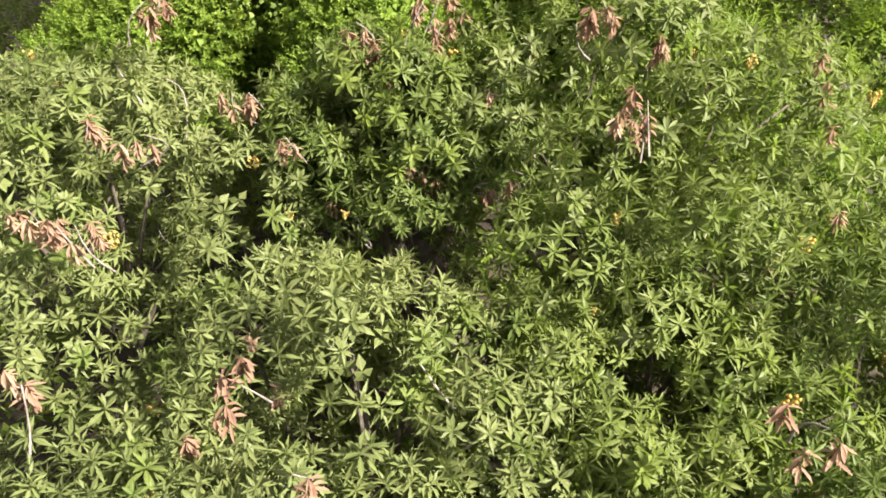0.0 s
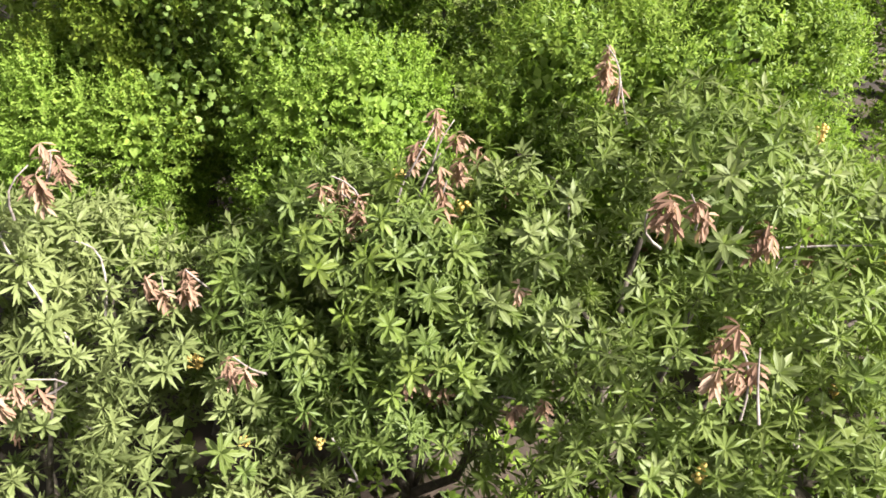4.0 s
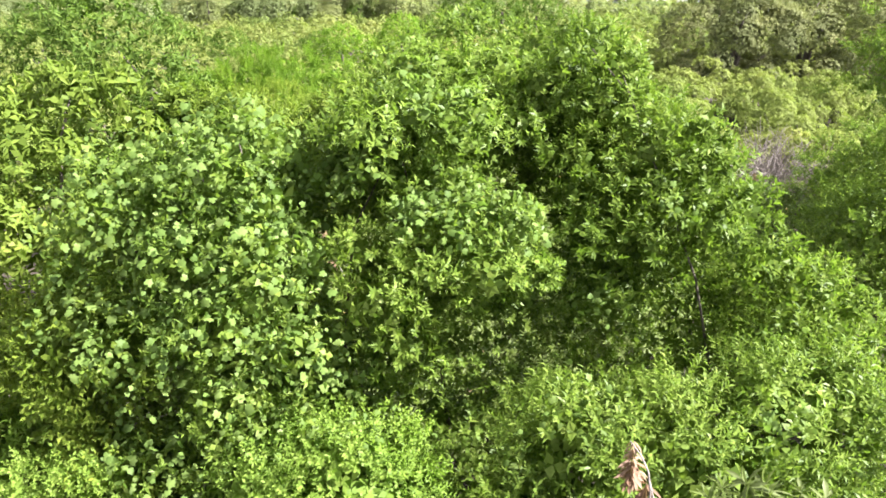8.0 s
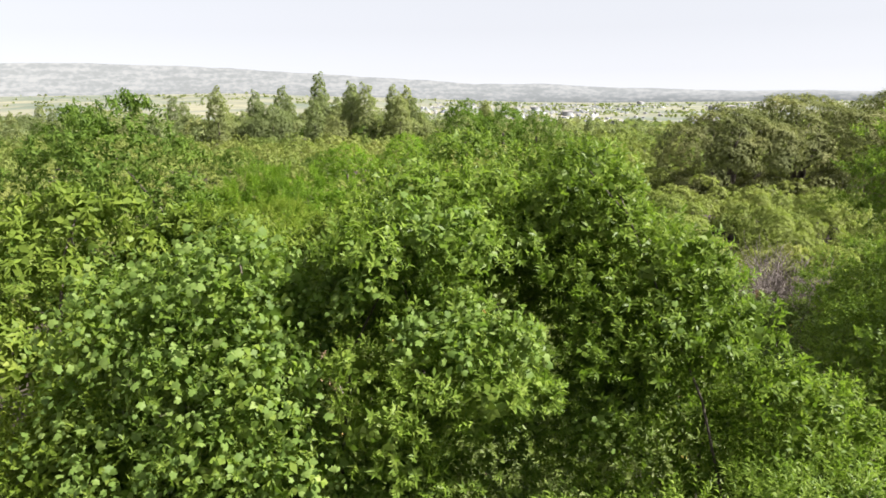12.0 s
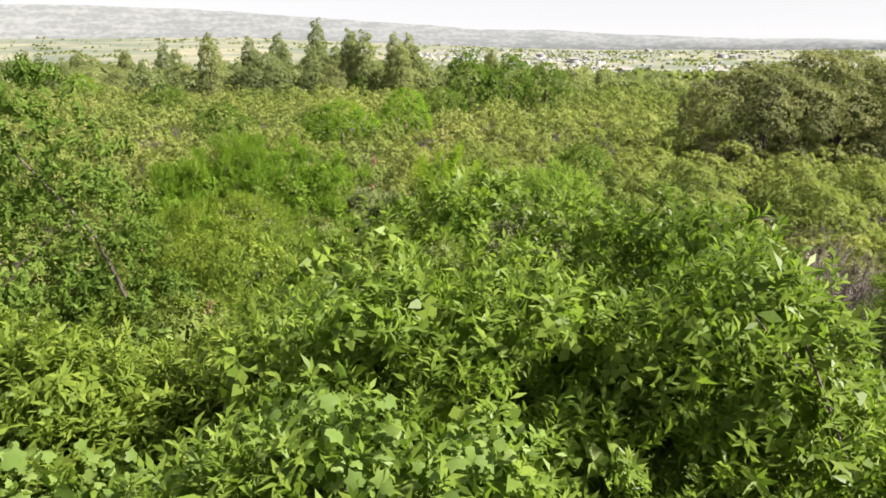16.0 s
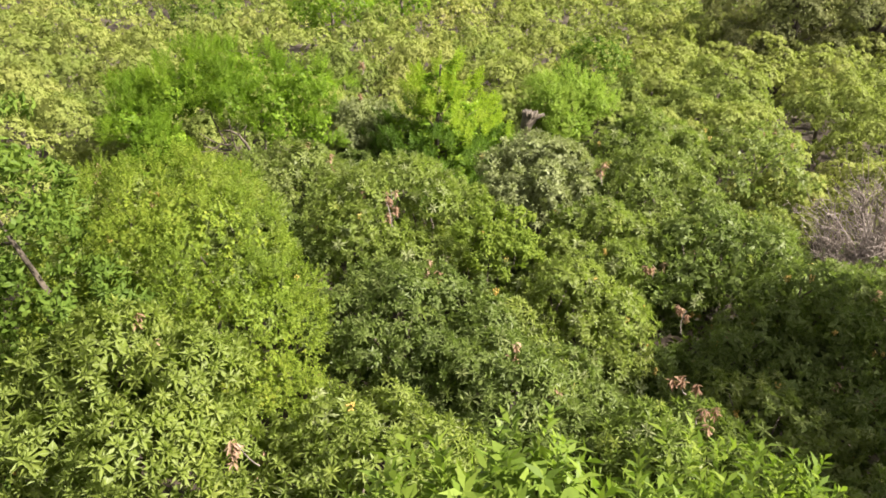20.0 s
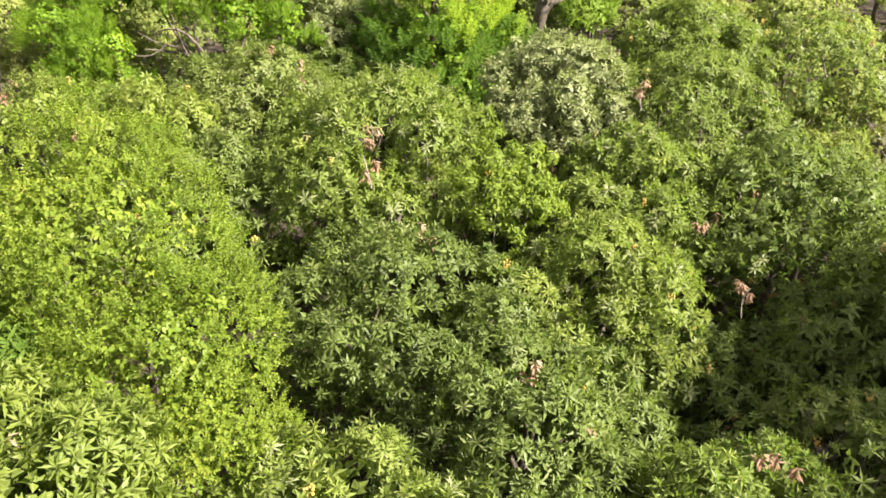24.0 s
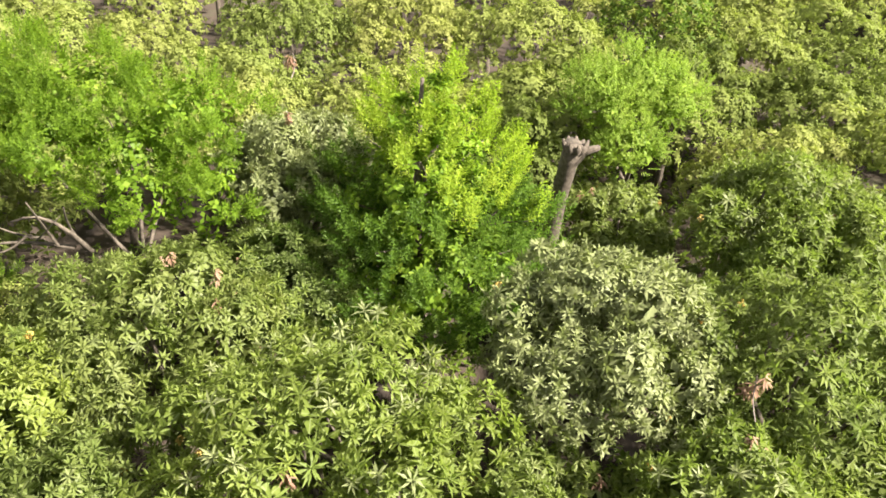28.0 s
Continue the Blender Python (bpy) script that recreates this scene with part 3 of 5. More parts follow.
# the foliage that stands in patches among a tree's own
MIXED = {"rosette": ("rosette_grey", "rosette_young"), "rosette_young": ("rosette_silver", "rosette_yellow"), "rosette_grey": ("rosette", "rosette_grey"), "rosette_silver": ("rosette_grey", "rosette_silver"), "rosette_yellow": ("rosette_young", "rosette_yellow")}


def loquat_near(x, y, H, R, seed, n=110, inner=170, look_="rosette", label="", dead=4, stalk=5, plain="", twigs=0, close=False):
    """A loquat tree whose leaf clusters are parts of their own."""
    r = np.random.default_rng(seed)
    z0 = ground_height(x, y)
    tree = new("loquat_tree")
    tree.location = (x, y, z0)
    tagged(tree, label or "broad loquat tree with rosettes of long ribbed green leaves", "tree", "orchard loquat trees")
    lobes = loquat_lobes(r, H, R, 15 if plain else 12, 0.94 if plain else 1.0)
    stems(tree, lobes, H, r)
    P, N = crown_points(lobes, n, r, -0.15, (0.92, 1.1), 0.45, jitter=0.4)
    S = r.uniform(0.75, 1.2, n)
    Rm = frames(N, r.uniform(0, 6.283, n))
    kinds = [look_] * n
    for i in r.choice(n, dead + stalk, replace=False)[:dead]:
        near = np.argsort(np.linalg.norm(P - P[i], axis=1))[:r.integers(1, 4)]
        for j in near:
            kinds[j] = "withered_shoot"
            S[j] *= 1.2
    for i in r.choice(n, stalk, replace=False):
        kinds[i] = "fruit_bunch"
    for i in range(n):
        spot = noise.noise((P[i][0] * 1.1 + x, P[i][1] * 1.1 + y, P[i][2] * 0.8 + seed))
        if kinds[i] == look_ and abs(spot + r.normal() * 0.06) > 0.11:
            kinds[i] = MIXED[look_][spot > 0]
        meshes = ROSETTE_MESHES[kinds[i] + (plain if kinds[i].startswith("rosette") else "")]
        name = {"withered_shoot": "withered_shoot", "fruit_bunch": "fruit"}.get(kinds[i], "rosette")
        ob = new(name, meshes[r.integers(len(meshes))])
        ob.parent = tree
        m3 = Rm[i] if name == "rosette" else np.array(Matrix.Rotation(r.uniform(0, 6.28), 3, "Z"))
        ob.matrix_local = Matrix.Translation(P[i]) @ Matrix(m3.tolist()).to_4x4() @ Matrix.Diagonal((S[i], S[i], S[i], 1))
        if name == "withered_shoot":
            tagged(ob, "withered pinkish-brown hanging leaves")
        elif name == "fruit":
            tagged(ob, "small yellowish loquat fruits on a shoot tip")
    for k in range(twigs):
        i = r.integers(n)
        a_ = P[i] - N[i] / np.linalg.norm(N[i]) * 0.1
        part("twig", tube(bent(a_, a_ + r.normal(size=3) * (0.35, 0.35, 0.12) + np.array([0, 0, -0.25]), r, 0.25, 7), np.linspace(0.006, 0.012, 7), 5), M_bark_pale, tree, "thin bare pale twig", True)
    mat = {"rosette": M_loquat, "rosette_young": M_loquat_young, "rosette_grey": M_loquat_grey, "rosette_yellow": M_loquat_yellow, "rosette_silver": M_loquat_silver}[look_]
    P, N = crown_points(lobes, inner, r, -0.3, (0.66, 0.97) if close else (0.84, 1.05), 0.45, jitter=0.4)
    part("inner_foliage", join([scatter(ROSETTES_PLAIN if close else ROSETTES_MID, P, N, r.uniform(0.8, 1.15, len(P)) * (0.92 if close else 1.0), r), under(lobes, 560 if plain else 420, r, 0.55 if plain else 0.45, (0.45, 0.7))]), mat, tree)
    return tree


def leafy_tree(name, label, x, y, H, lobes, layers, seed, group="", girth=0.1, limbs=6, mat=M_bark, z0=None, fill=700, dense=0):
    """A tree or bush: trunk, limbs and a crown. layers: (shapes, material, count, size, options) ; each layer is one part."""
    r = np.random.default_rng(seed)
    tree = new(name)
    tree.location = (x, y, ground_height(x, y) if z0 is None else z0)
    tagged(tree, label, "bush" if "bush" in name or "shrub" in name else "tree", group)
    stems(tree, lobes, H, r, mat, girth, limbs)
    P, N = crown_points(lobes, fill, r, -0.7, (0.45, 0.8), 0.2)
    part("inner_foliage", scatter(FILL, P, N, r.uniform(0.8, 1.3, fill), r), layers[-1][2], tree)
    if dense:
        part("dense_foliage", under(lobes, dense, r, 0.31 if dense > 2000 else 0.42, (0.5, 0.85)), layers[-1][2], tree)
    for pname, shapes, lm, n, size, opt in layers:
        opt = dict(opt)
        sub = opt.pop("lobes", lobes)
        P, N = crown_points(sub, n, r, **opt)
        part(pname, scatter(shapes, P, N, r.uniform(0.75, 1.25, n) * size, r), lm, tree)
    return tree


# ---------------------------------------------------------------- first orchard block
FIRST = [(-5.6, 1.7, 5.1, 2.3, 60), (-2.3, 1.7, 4.9, 2.2, 240, "rosette_grey"), (1.0, 1.3, 4.8, 2.2, 240), (4.3, 1.4, 5.0, 2.2, 170), (-3.7, 6.4, 5.85, 2.3, 260, "rosette_grey"), (-0.7, 3.9, 5.0, 1.9, 220, "rosette_grey"), (-0.6, 7.2, 5.75, 1.35, 200),
         (1.95, 6.9, 6.35, 2.15, 280), (4.5, 4.4, 5.3, 2.1, 210), (1.9, 4.5, 4.7, 1.4, 110), (-7.4, 5.4, 5.0, 2.2, 40), (7.8, 3.4, 4.9, 2.2, 40), (6.6, 7.6, 3.4, 1.8, 60), (-6.6, 8.6, 4.8, 1.8, 60), (-7.3, 11.5, 4.4, 1.9, 40)]
# withered shoots that hang in the first block
WITHERED = [(-0.84, 7.15, 5.62), (-0.79, 7.19, 5.43), (-0.68, 7.05, 5.4), (-0.55, 6.98, 5.21), (1.19, 8.24, 6.08), (1.33, 8.27, 5.83), (0.03, 7.66, 5.77), (-0.1, 7.4, 5.9), (-0.18, 7.28, 5.69), (-0.02, 7.2, 5.55), (1.38, 6.2, 6.21),
            (1.2, 6.35, 5.95), (-2.04, 6.65, 5.1), (-1.92, 6.78, 5.04), (1.73, 5.56, 5.65), (1.7, 5.7, 5.5), (-2.6, 6.86, 6.03), (-2.75, 6.8, 5.95), (2.81, 7.11, 5.07), (2.64, 7.1, 5.19), (-2.97, 5.58, 5.36), (-2.5, 5.59, 5.25), (0.48, 6.1, 4.46),
            (3.28, 5.22, 3.97), (-0.07, 7.5, 5.58), (-3.07, 4.55, 5.2), (-2.8, 4.4, 5.2), (-2.62, 4.36, 5.2), (-2.38, 2.91, 5.1), (-0.67, 2.47, 4.9), (-1.08, 3.03, 5.0), (2.48, 2.89, 4.9), (1.94, 6.37, 5.8), (-1.4, 6.0, 5.0)]
first_trees = []
for i, (x, y, H, R, n, *leafage) in enumerate(FIRST):
    first_trees.append(loquat_near(x, y, H, R, 100 + i, n, 1350 if abs(x) < 5 else 400, *leafage, dead=max(2, n // 60), stalk=max(2, n // 22), twigs=4, close=abs(x) < 5))
rw = np.random.default_rng(88)


def hang_withered(trees, places):
    """Dead shoots in the crowns: the living rosettes round each of them are gone."""
    for p in places:
        p = Vector(p)
        tree = min(trees, key=lambda q: (q.location.x - p.x) ** 2 + (q.location.y - p.y) ** 2)
        for c in [c for t in trees for c in t.children if c.name.startswith(("rosette", "fruit")) and abs(c.location.x + t.location.x - p.x) < 0.4 and abs(c.location.y + t.location.y - p.y) < 0.4]:
            gap = c.location + c.parent.location - p
            if gap.length < 0.17 or (math.hypot(gap.x, gap.y) < 0.2 and 0 < gap.z < 0.6):
                bpy.data.objects.remove(c)
        for k in range(3):
            ob = new("withered_shoot", ROSETTE_MESHES["withered_shoot"][rw.integers(6)])
            ob.parent = tree
            sc = rw.uniform(0.85, 1.3)
            ob.matrix_local = Matrix.Translation(p - tree.location + Vector(rw.normal(size=3) * (0.09, 0.07, 0.08) + (0, 0, 0.08))) @ Matrix.Rotation(rw.uniform(0, 6.28), 4, "Z") @ Matrix.Diagonal((sc, sc, sc, 1))
            tagged(ob, "withered pinkish-brown hanging leaves")
        tip = p - tree.location + Vector((0, 0, 0.2))
        foot = tip + Vector((-tip.x, -tip.y, 0)).normalized() * 0.22 + Vector((0, 0, -0.4))
        part("dead_twig", tube(bent(foot, tip, rw, 0.12), np.linspace(0.010, 0.005, 5), 5), M_twig, tree, "bare dry dead twig", True)


hang_withered(first_trees, WITHERED)

# ---------------------------------------------------------------- thicket with the vine-covered tree
def around(x, y, lobes):
    """Lobes given in the place's own coordinates, turned into those of a tree at x, y."""
    return [(a - x, b - y, c, d) for a, b, c, d in lobes]


def deepened(x, y, front, low=()):
    """Small rounded masses of a crown's sunny side, carried on behind and below, in the coordinates of a tree at x, y."""
    front = [(a, b, c, d + 0.08) for a, b, c, d in front]
    out = list(front)
    for k, (a, b, c, d) in enumerate(front):
        out.append((a + 0.12 * math.sin(5 * k), b + 0.55, c - 0.34 + 0.08 * math.sin(3 * k), d * 1.25))
        if k % 2:
            out.append((a + 0.2 * math.cos(4 * k), b + 1.1, c - 0.6, d * 1.5))
    return around(x, y, out + list(low))


VINE_HUMP = [(-1.78, 10.2, 7.85, 0.18), (-2.22, 10.2, 7.71, 0.2), (-1.49, 10.1, 7.73, 0.11), (-2.54, 10.2, 7.56, 0.19), (-1.85, 9.9, 7.51, 0.24), (-1.44, 9.8, 7.44, 0.1), (-2.32, 9.9, 7.28, 0.27), (-1.71, 9.7, 7.09, 0.27), (-1.35, 9.7, 7.03, 0.1), (-2.87, 10.2, 7.42, 0.23), (-2.92, 9.9, 7.13, 0.3), (-2.21, 9.6, 6.91, 0.26), (-1.46, 9.5, 6.72, 0.24), (-1.9, 9.4, 6.37, 0.33), (-1.22, 9.4, 6.25, 0.21)]
VINE_MIDDLE = [(-0.56, 10.6, 7.95, 0.11), (-0.32, 10.4, 8.04, 0.1), (-0.07, 10.3, 7.99, 0.1), (0.22, 10.3, 7.97, 0.1), (-0.83, 10.5, 7.76, 0.1), (-0.67, 10.3, 7.53, 0.1), (0.06, 10.2, 7.71, 0.1), (0.11, 10.1, 7.46, 0.1), (-0.97, 10.4, 7.35, 0.1), (-1.14, 10.6, 7.63, 0.1), (-0.34, 10.0, 7.23, 0.11), (0.01, 9.9, 7.15, 0.13), (0.27, 9.9, 7.17, 0.13), (0.52, 9.9, 7.16, 0.1), (-0.75, 9.9, 6.96, 0.14), (-0.23, 9.7, 6.81, 0.19), (0.32, 9.7, 6.76, 0.19), (0.63, 9.8, 6.76, 0.13), (-0.59, 9.6, 6.53, 0.23)]
MIDDLE_BACK = [(-0.76, 11.5, 8.07, 0.14), (-0.4, 11.2, 8.27, 0.1), (-0.17, 11.5, 8.22, 0.13), (0.15, 11.4, 8.16, 0.17), (0.49, 11.4, 8.2, 0.17), (-0.98, 11.3, 7.97, 0.1), (0.76, 11.3, 8.06, 0.1), (-0.45, 12.8, 8.32, 0.17), (-0.06, 13.1, 8.43, 0.18), (0.27, 13.2, 8.48, 0.18), (0.65, 13.0, 8.37, 0.18), (0.97, 12.8, 8.33, 0.15), (-0.81, 12.5, 8.24, 0.11)]
LANCE_TREE = [(1.25, 11.0, 8.45, 0.14), (1.5, 11.0, 8.3, 0.14), (1.0, 10.9, 8.35, 0.12), (1.2, 12.3, 8.4, 0.15), (1.47, 12.0, 8.39, 0.16), (1.58, 11.5, 8.33, 0.14), (1.28, 11.6, 8.16, 0.19), (1.62, 11.3, 8.11, 0.13), (1.76, 11.2, 7.93, 0.1), (1.08, 11.3, 7.86, 0.11), (1.42, 11.1, 7.84, 0.21), (1.73, 11.0, 7.68, 0.11), (1.25, 10.9, 7.47, 0.16), (0.92, 10.9, 7.47, 0.1), (1.18, 10.8, 7.15, 0.12), (1.81, 10.8, 7.51, 0.16), (2.05, 10.7, 7.68, 0.16), (2.24, 10.7, 7.76, 0.1), (1.62, 10.7, 7.3, 0.12), (2.1, 10.6, 7.36, 0.2), (2.38, 10.6, 7.5, 0.1), (1.92, 10.5, 7.1, 0.2), (1.43, 10.6, 7.03, 0.16), (2.29, 10.3, 7.0, 0.18), (1.24, 10.5, 6.84, 0.15), (1.67, 10.4, 6.81, 0.19), (2.59, 10.4, 7.11, 0.15)]
leafy_tree("vine_covered_tree", "tree overgrown by climbing vine with broad lobed leaves", -1.9, 10.8, 7.3,
           deepened(-1.9, 10.8, VINE_HUMP + [(-1.8, 9.3, 5.8, 0.33), (-2.6, 9.5, 6.2, 0.3), (-1.15, 9.4, 5.6, 0.22), (-2.4, 9.3, 5.1, 0.35), (-1.6, 9.3, 4.8, 0.35), (-3.1, 9.8, 6.4, 0.25)], [(-1.9, 11.1, 4.6, 0.9), (-2.3, 10.8, 3.2, 1.0), (-1.6, 10.5, 2.6, 1.0)]),
           [("vine", VINES, M_vine, 2700, 0.98, dict(low=-0.3, depth=(0.95, 1.25), jitter=0.5)), ("crown", LANCES_SHORT, M_willow, 1500, 0.9, dict(low=-0.5, depth=(0.8, 1.15), jitter=0.4))], 201, girth=0.06, limbs=2, fill=200, dense=2900)
leafy_tree("vine_covered_tree", "green tree with narrow leaves and vine hanging over it", 0.1, 11.2, 7.8,
           deepened(0.1, 11.2, VINE_MIDDLE + MIDDLE_BACK[:7] + [(-0.9, 12.0, 7.7, 0.3), (-0.3, 12.2, 7.95, 0.28), (0.3, 12.2, 8.0, 0.3), (0.8, 12.0, 7.9, 0.28), (0.55, 11.0, 7.7, 0.2), (0.7, 11.5, 7.8, 0.2), (-0.6, 11.1, 7.8, 0.2), (0.1, 10.9, 7.9, 0.2), (-1.3, 11.6, 7.2, 0.3), (-0.4, 9.8, 6.1, 0.2), (-0.83, 10.3, 7.93, 0.13), (-0.59, 10.2, 7.95, 0.13), (-0.42, 10.3, 7.99, 0.13), (-0.62, 9.9, 7.83, 0.13), (-0.82, 10.0, 7.85, 0.13)], [(a, b - 0.25, c - 0.03, d + 0.06) for a, b, c, d in MIDDLE_BACK[7:]] + [(0.0, 11.4, 5.6, 0.9), (0.1, 11.2, 4.0, 1.1), (-0.3, 10.7, 2.7, 1.0)]),
           [("vine", VINES, M_vine, 380, 0.95, dict(low=-0.2, tufts=60, tr=0.14, lobes=around(0.1, 11.2, VINE_MIDDLE[:14] + MIDDLE_BACK[1:2]), depth=(1.0, 1.4))), ("crown", LANCES_SHORT, M_willow, 5600, 1.0, dict(low=-0.4, depth=(0.85, 1.2), up=0.5, jitter=0.4))], 221, girth=0.06, limbs=2, fill=200, dense=4200)
leafy_tree("lance_leaved_tree", "green tree with narrow pointed leaves beside the vine-covered one", 2.0, 11.3, 7.8,
           deepened(2.0, 11.3, LANCE_TREE + [(1.1, 11.6, 7.9, 0.25), (1.6, 11.9, 7.9, 0.25), (2.0, 11.6, 7.6, 0.3), (2.4, 11.3, 7.2, 0.28), (1.2, 12.6, 7.9, 0.3), (1.5, 10.5, 6.3, 0.2), (2.86, 10.4, 6.6, 0.2), (3.26, 10.4, 6.36, 0.24), (3.04, 10.2, 5.9, 0.3), (3.6, 10.3, 6.04, 0.22)], [(2.0, 11.8, 5.6, 0.9), (1.8, 11.4, 4.2, 1.1), (2.6, 11.0, 3.2, 1.1)]),
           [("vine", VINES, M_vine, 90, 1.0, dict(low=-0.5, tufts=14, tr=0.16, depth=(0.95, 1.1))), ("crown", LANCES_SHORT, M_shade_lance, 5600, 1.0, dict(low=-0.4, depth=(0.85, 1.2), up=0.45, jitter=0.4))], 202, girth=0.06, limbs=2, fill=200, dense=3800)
leafy_tree("lance_leaved_tree", "yellowish-green tree of narrow leaves behind the vine", -2.2, 12.3, 7.6,
           around(-2.2, 12.3, [(-2.15, 11.7, 7.68, 0.3), (-2.55, 11.9, 7.68, 0.32), (-1.75, 12.0, 7.45, 0.3), (-1.9, 12.8, 7.15, 0.36), (-1.25, 12.1, 7.6, 0.3), (-2.95, 12.2, 7.5, 0.36), (-2.35, 12.5, 7.3, 0.4), (-2.9, 12.9, 7.0, 0.45), (-2.0, 11.5, 7.3, 0.35), (-2.6, 11.6, 7.0, 0.45), (-1.5, 12.6, 6.9, 0.45), (-2.3, 12.2, 6.2, 0.8), (-2.3, 12.3, 5.0, 0.9), (-2.2, 12.4, 3.6, 1.0)]),
           [("vine", VINES, M_vine, 260, 0.95, dict(low=-0.2, tufts=40, tr=0.16, depth=(0.95, 1.15))), ("crown", LANCES_SHORT, M_droop, 3600, 1.05, dict(low=-0.4, depth=(0.85, 1.2), up=0.45, jitter=0.4))], 231, girth=0.06, limbs=3, fill=300, dense=2400)
leafy_tree("lance_leaved_bush", "bright green bush of narrow leaves at the thicket's edge", 2.0, 9.4, 6.1,
           around(2.0, 9.4, [(1.1, 9.2, 5.35, 0.6), (1.8, 9.2, 5.3, 0.65), (2.7, 9.5, 5.5, 0.65), (3.3, 9.7, 5.3, 0.6), (0.7, 9.3, 4.6, 0.7), (1.6, 9.0, 4.2, 0.8), (2.6, 9.2, 4.3, 0.85), (3.3, 9.6, 4.0, 0.8), (1.2, 9.0, 3.2, 0.9), (2.3, 9.1, 3.0, 0.9)]),
           [("vine", VINES, M_vine, 330, 0.9, dict(low=-0.3, tufts=40, tr=0.25)), ("crown", LANCES, M_willow, 5400, 0.95, dict(low=-0.4, tufts=170, tr=0.3))], 207, fill=400, dense=1600)
leafy_tree("lance_leaved_bush", "shaded green bush behind the loquats", 5.0, 10.6, 4.8,
           [(0, 0, 2.5, 0.8), (0.9, 0.3, 2.2, 0.8), (-0.8, -0.2, 2.2, 0.8), (0.2, -0.7, 1.7, 0.9), (1.6, -0.3, 1.6, 0.9), (-0.6, -0.7, 1.4, 0.9)],
           [("crown", LANCES, M_willow, 2400, 1.0, dict(low=-0.5, tufts=170, tr=0.28))], 222)
leafy_tree("lance_leaved_bush", "shaded green bush at the thicket's edge", 7.6, 12.2, 4.6,
           [(0, 0, 3.6, 1.0), (1.0, 0.3, 3.2, 1.0), (-0.9, -0.2, 3.1, 1.0), (0.2, -0.7, 2.4, 1.1)],
           [("crown", LANCES, M_willow, 1500, 1.1, dict(low=-0.5, tufts=110, tr=0.3))], 223)
leafy_tree("dark_leaved_tree", "tall tree with dark drooping pointed leaves", -7.2, 20.0, 9.4,
           [(0.1, -0.2, 8.0, 1.3), (-1.2, 0.3, 7.4, 1.5), (1.0, 0.0, 6.9, 1.1), (1.0, 0.9, 5.8, 1.1), (0.2, -1.2, 5.8, 1.5), (-1.8, -0.9, 5.2, 1.7), (1.5, 0.3, 4.6, 1.3), (0.6, -1.4, 4.0, 1.6), (0.2, -1.0, 2.4, 1.7)],
           [("crown", DROOPS, M_dark, 3000, 1.0, dict(low=-0.5, depth=(0.8, 1.1), tufts=200, tr=0.34))], 203, girth=0.15, dense=1200)
leafy_tree("dark_leaved_tree", "green tree with drooping leaves beside the vine", -4.6, 11.6, 8.0,
           around(-4.6, 11.6, [(-3.41, 11.8, 8.1, 0.24), (-3.9, 11.7, 8.0, 0.36), (-2.85, 11.8, 7.9, 0.22), (-2.45, 11.9, 7.72, 0.16), (-3.19, 11.7, 7.6, 0.36), (-3.88, 11.5, 7.3, 0.42), (-3.06, 11.5, 7.26, 0.22), (-4.6, 11.6, 7.6, 0.6), (-5.4, 11.5, 7.2, 0.7), (-4.5, 11.2, 6.6, 0.6), (-3.7, 11.2, 6.6, 0.45), (-5.3, 10.9, 6.0, 0.7), (-4.3, 10.8, 5.6, 0.7), (-3.5, 11.0, 5.5, 0.5), (-4.8, 10.6, 4.6, 0.8), (-3.9, 10.7, 4.2, 0.7), (-4.4, 11.2, 3.0, 1.2)]),
           [("crown", DROOPS, M_droop, 2300, 0.85, dict(low=-0.5, depth=(0.75, 1.15), jitter=0.35))], 208, girth=0.07, limbs=2, fill=300, dense=1300)
leafy_tree("lime_green_bush", "bright lime-green small-leaved bush", -3.3, 9.0, 5.5,
           around(-3.3, 9.0, [(-3.1, 9.4, 4.75, 0.65), (-3.9, 9.5, 4.8, 0.7), (-3.5, 9.1, 3.9, 0.7), (-4.6, 9.3, 4.2, 0.8)]),
           [("crown", FINES, M_lime, 5000, 1.0, dict(low=-0.5, tufts=330, tr=0.24))], 204, fill=500, dense=1300)
leafy_tree("lime_green_bush", "bright lime-green bush with vine over it", -0.9, 8.7, 6.0,
           around(-0.9, 8.7, [(-0.8, 9.1, 5.2, 0.55), (-1.5, 9.2, 5.1, 0.55), (-0.5, 8.9, 4.6, 0.6), (-1.3, 8.9, 4.4, 0.65), (-0.9, 8.8, 3.6, 0.7), (-1.7, 8.8, 3.6, 0.6)]),
           [("vine", VINES, M_vine, 420, 0.8, dict(low=-0.4, tufts=60, tr=0.22)), ("crown", FINES, M_lime, 4600, 1.0, dict(low=-0.5, tufts=280, tr=0.24))], 205, fill=500, dense=1300)
leafy_tree("green_bush", "olive-green small-leaved bush between taller trees", -3.2, 10.0, 7.0,
           around(-3.2, 10.0, [(-3.1, 9.9, 6.1, 0.6), (-3.5, 10.0, 5.4, 0.65), (-3.0, 9.6, 4.8, 0.6), (-3.4, 9.7, 4.0, 0.8)]),
           [("crown", FINES, M_fine, 1900, 1.2, dict(low=-0.5, tufts=130, tr=0.22))], 224)
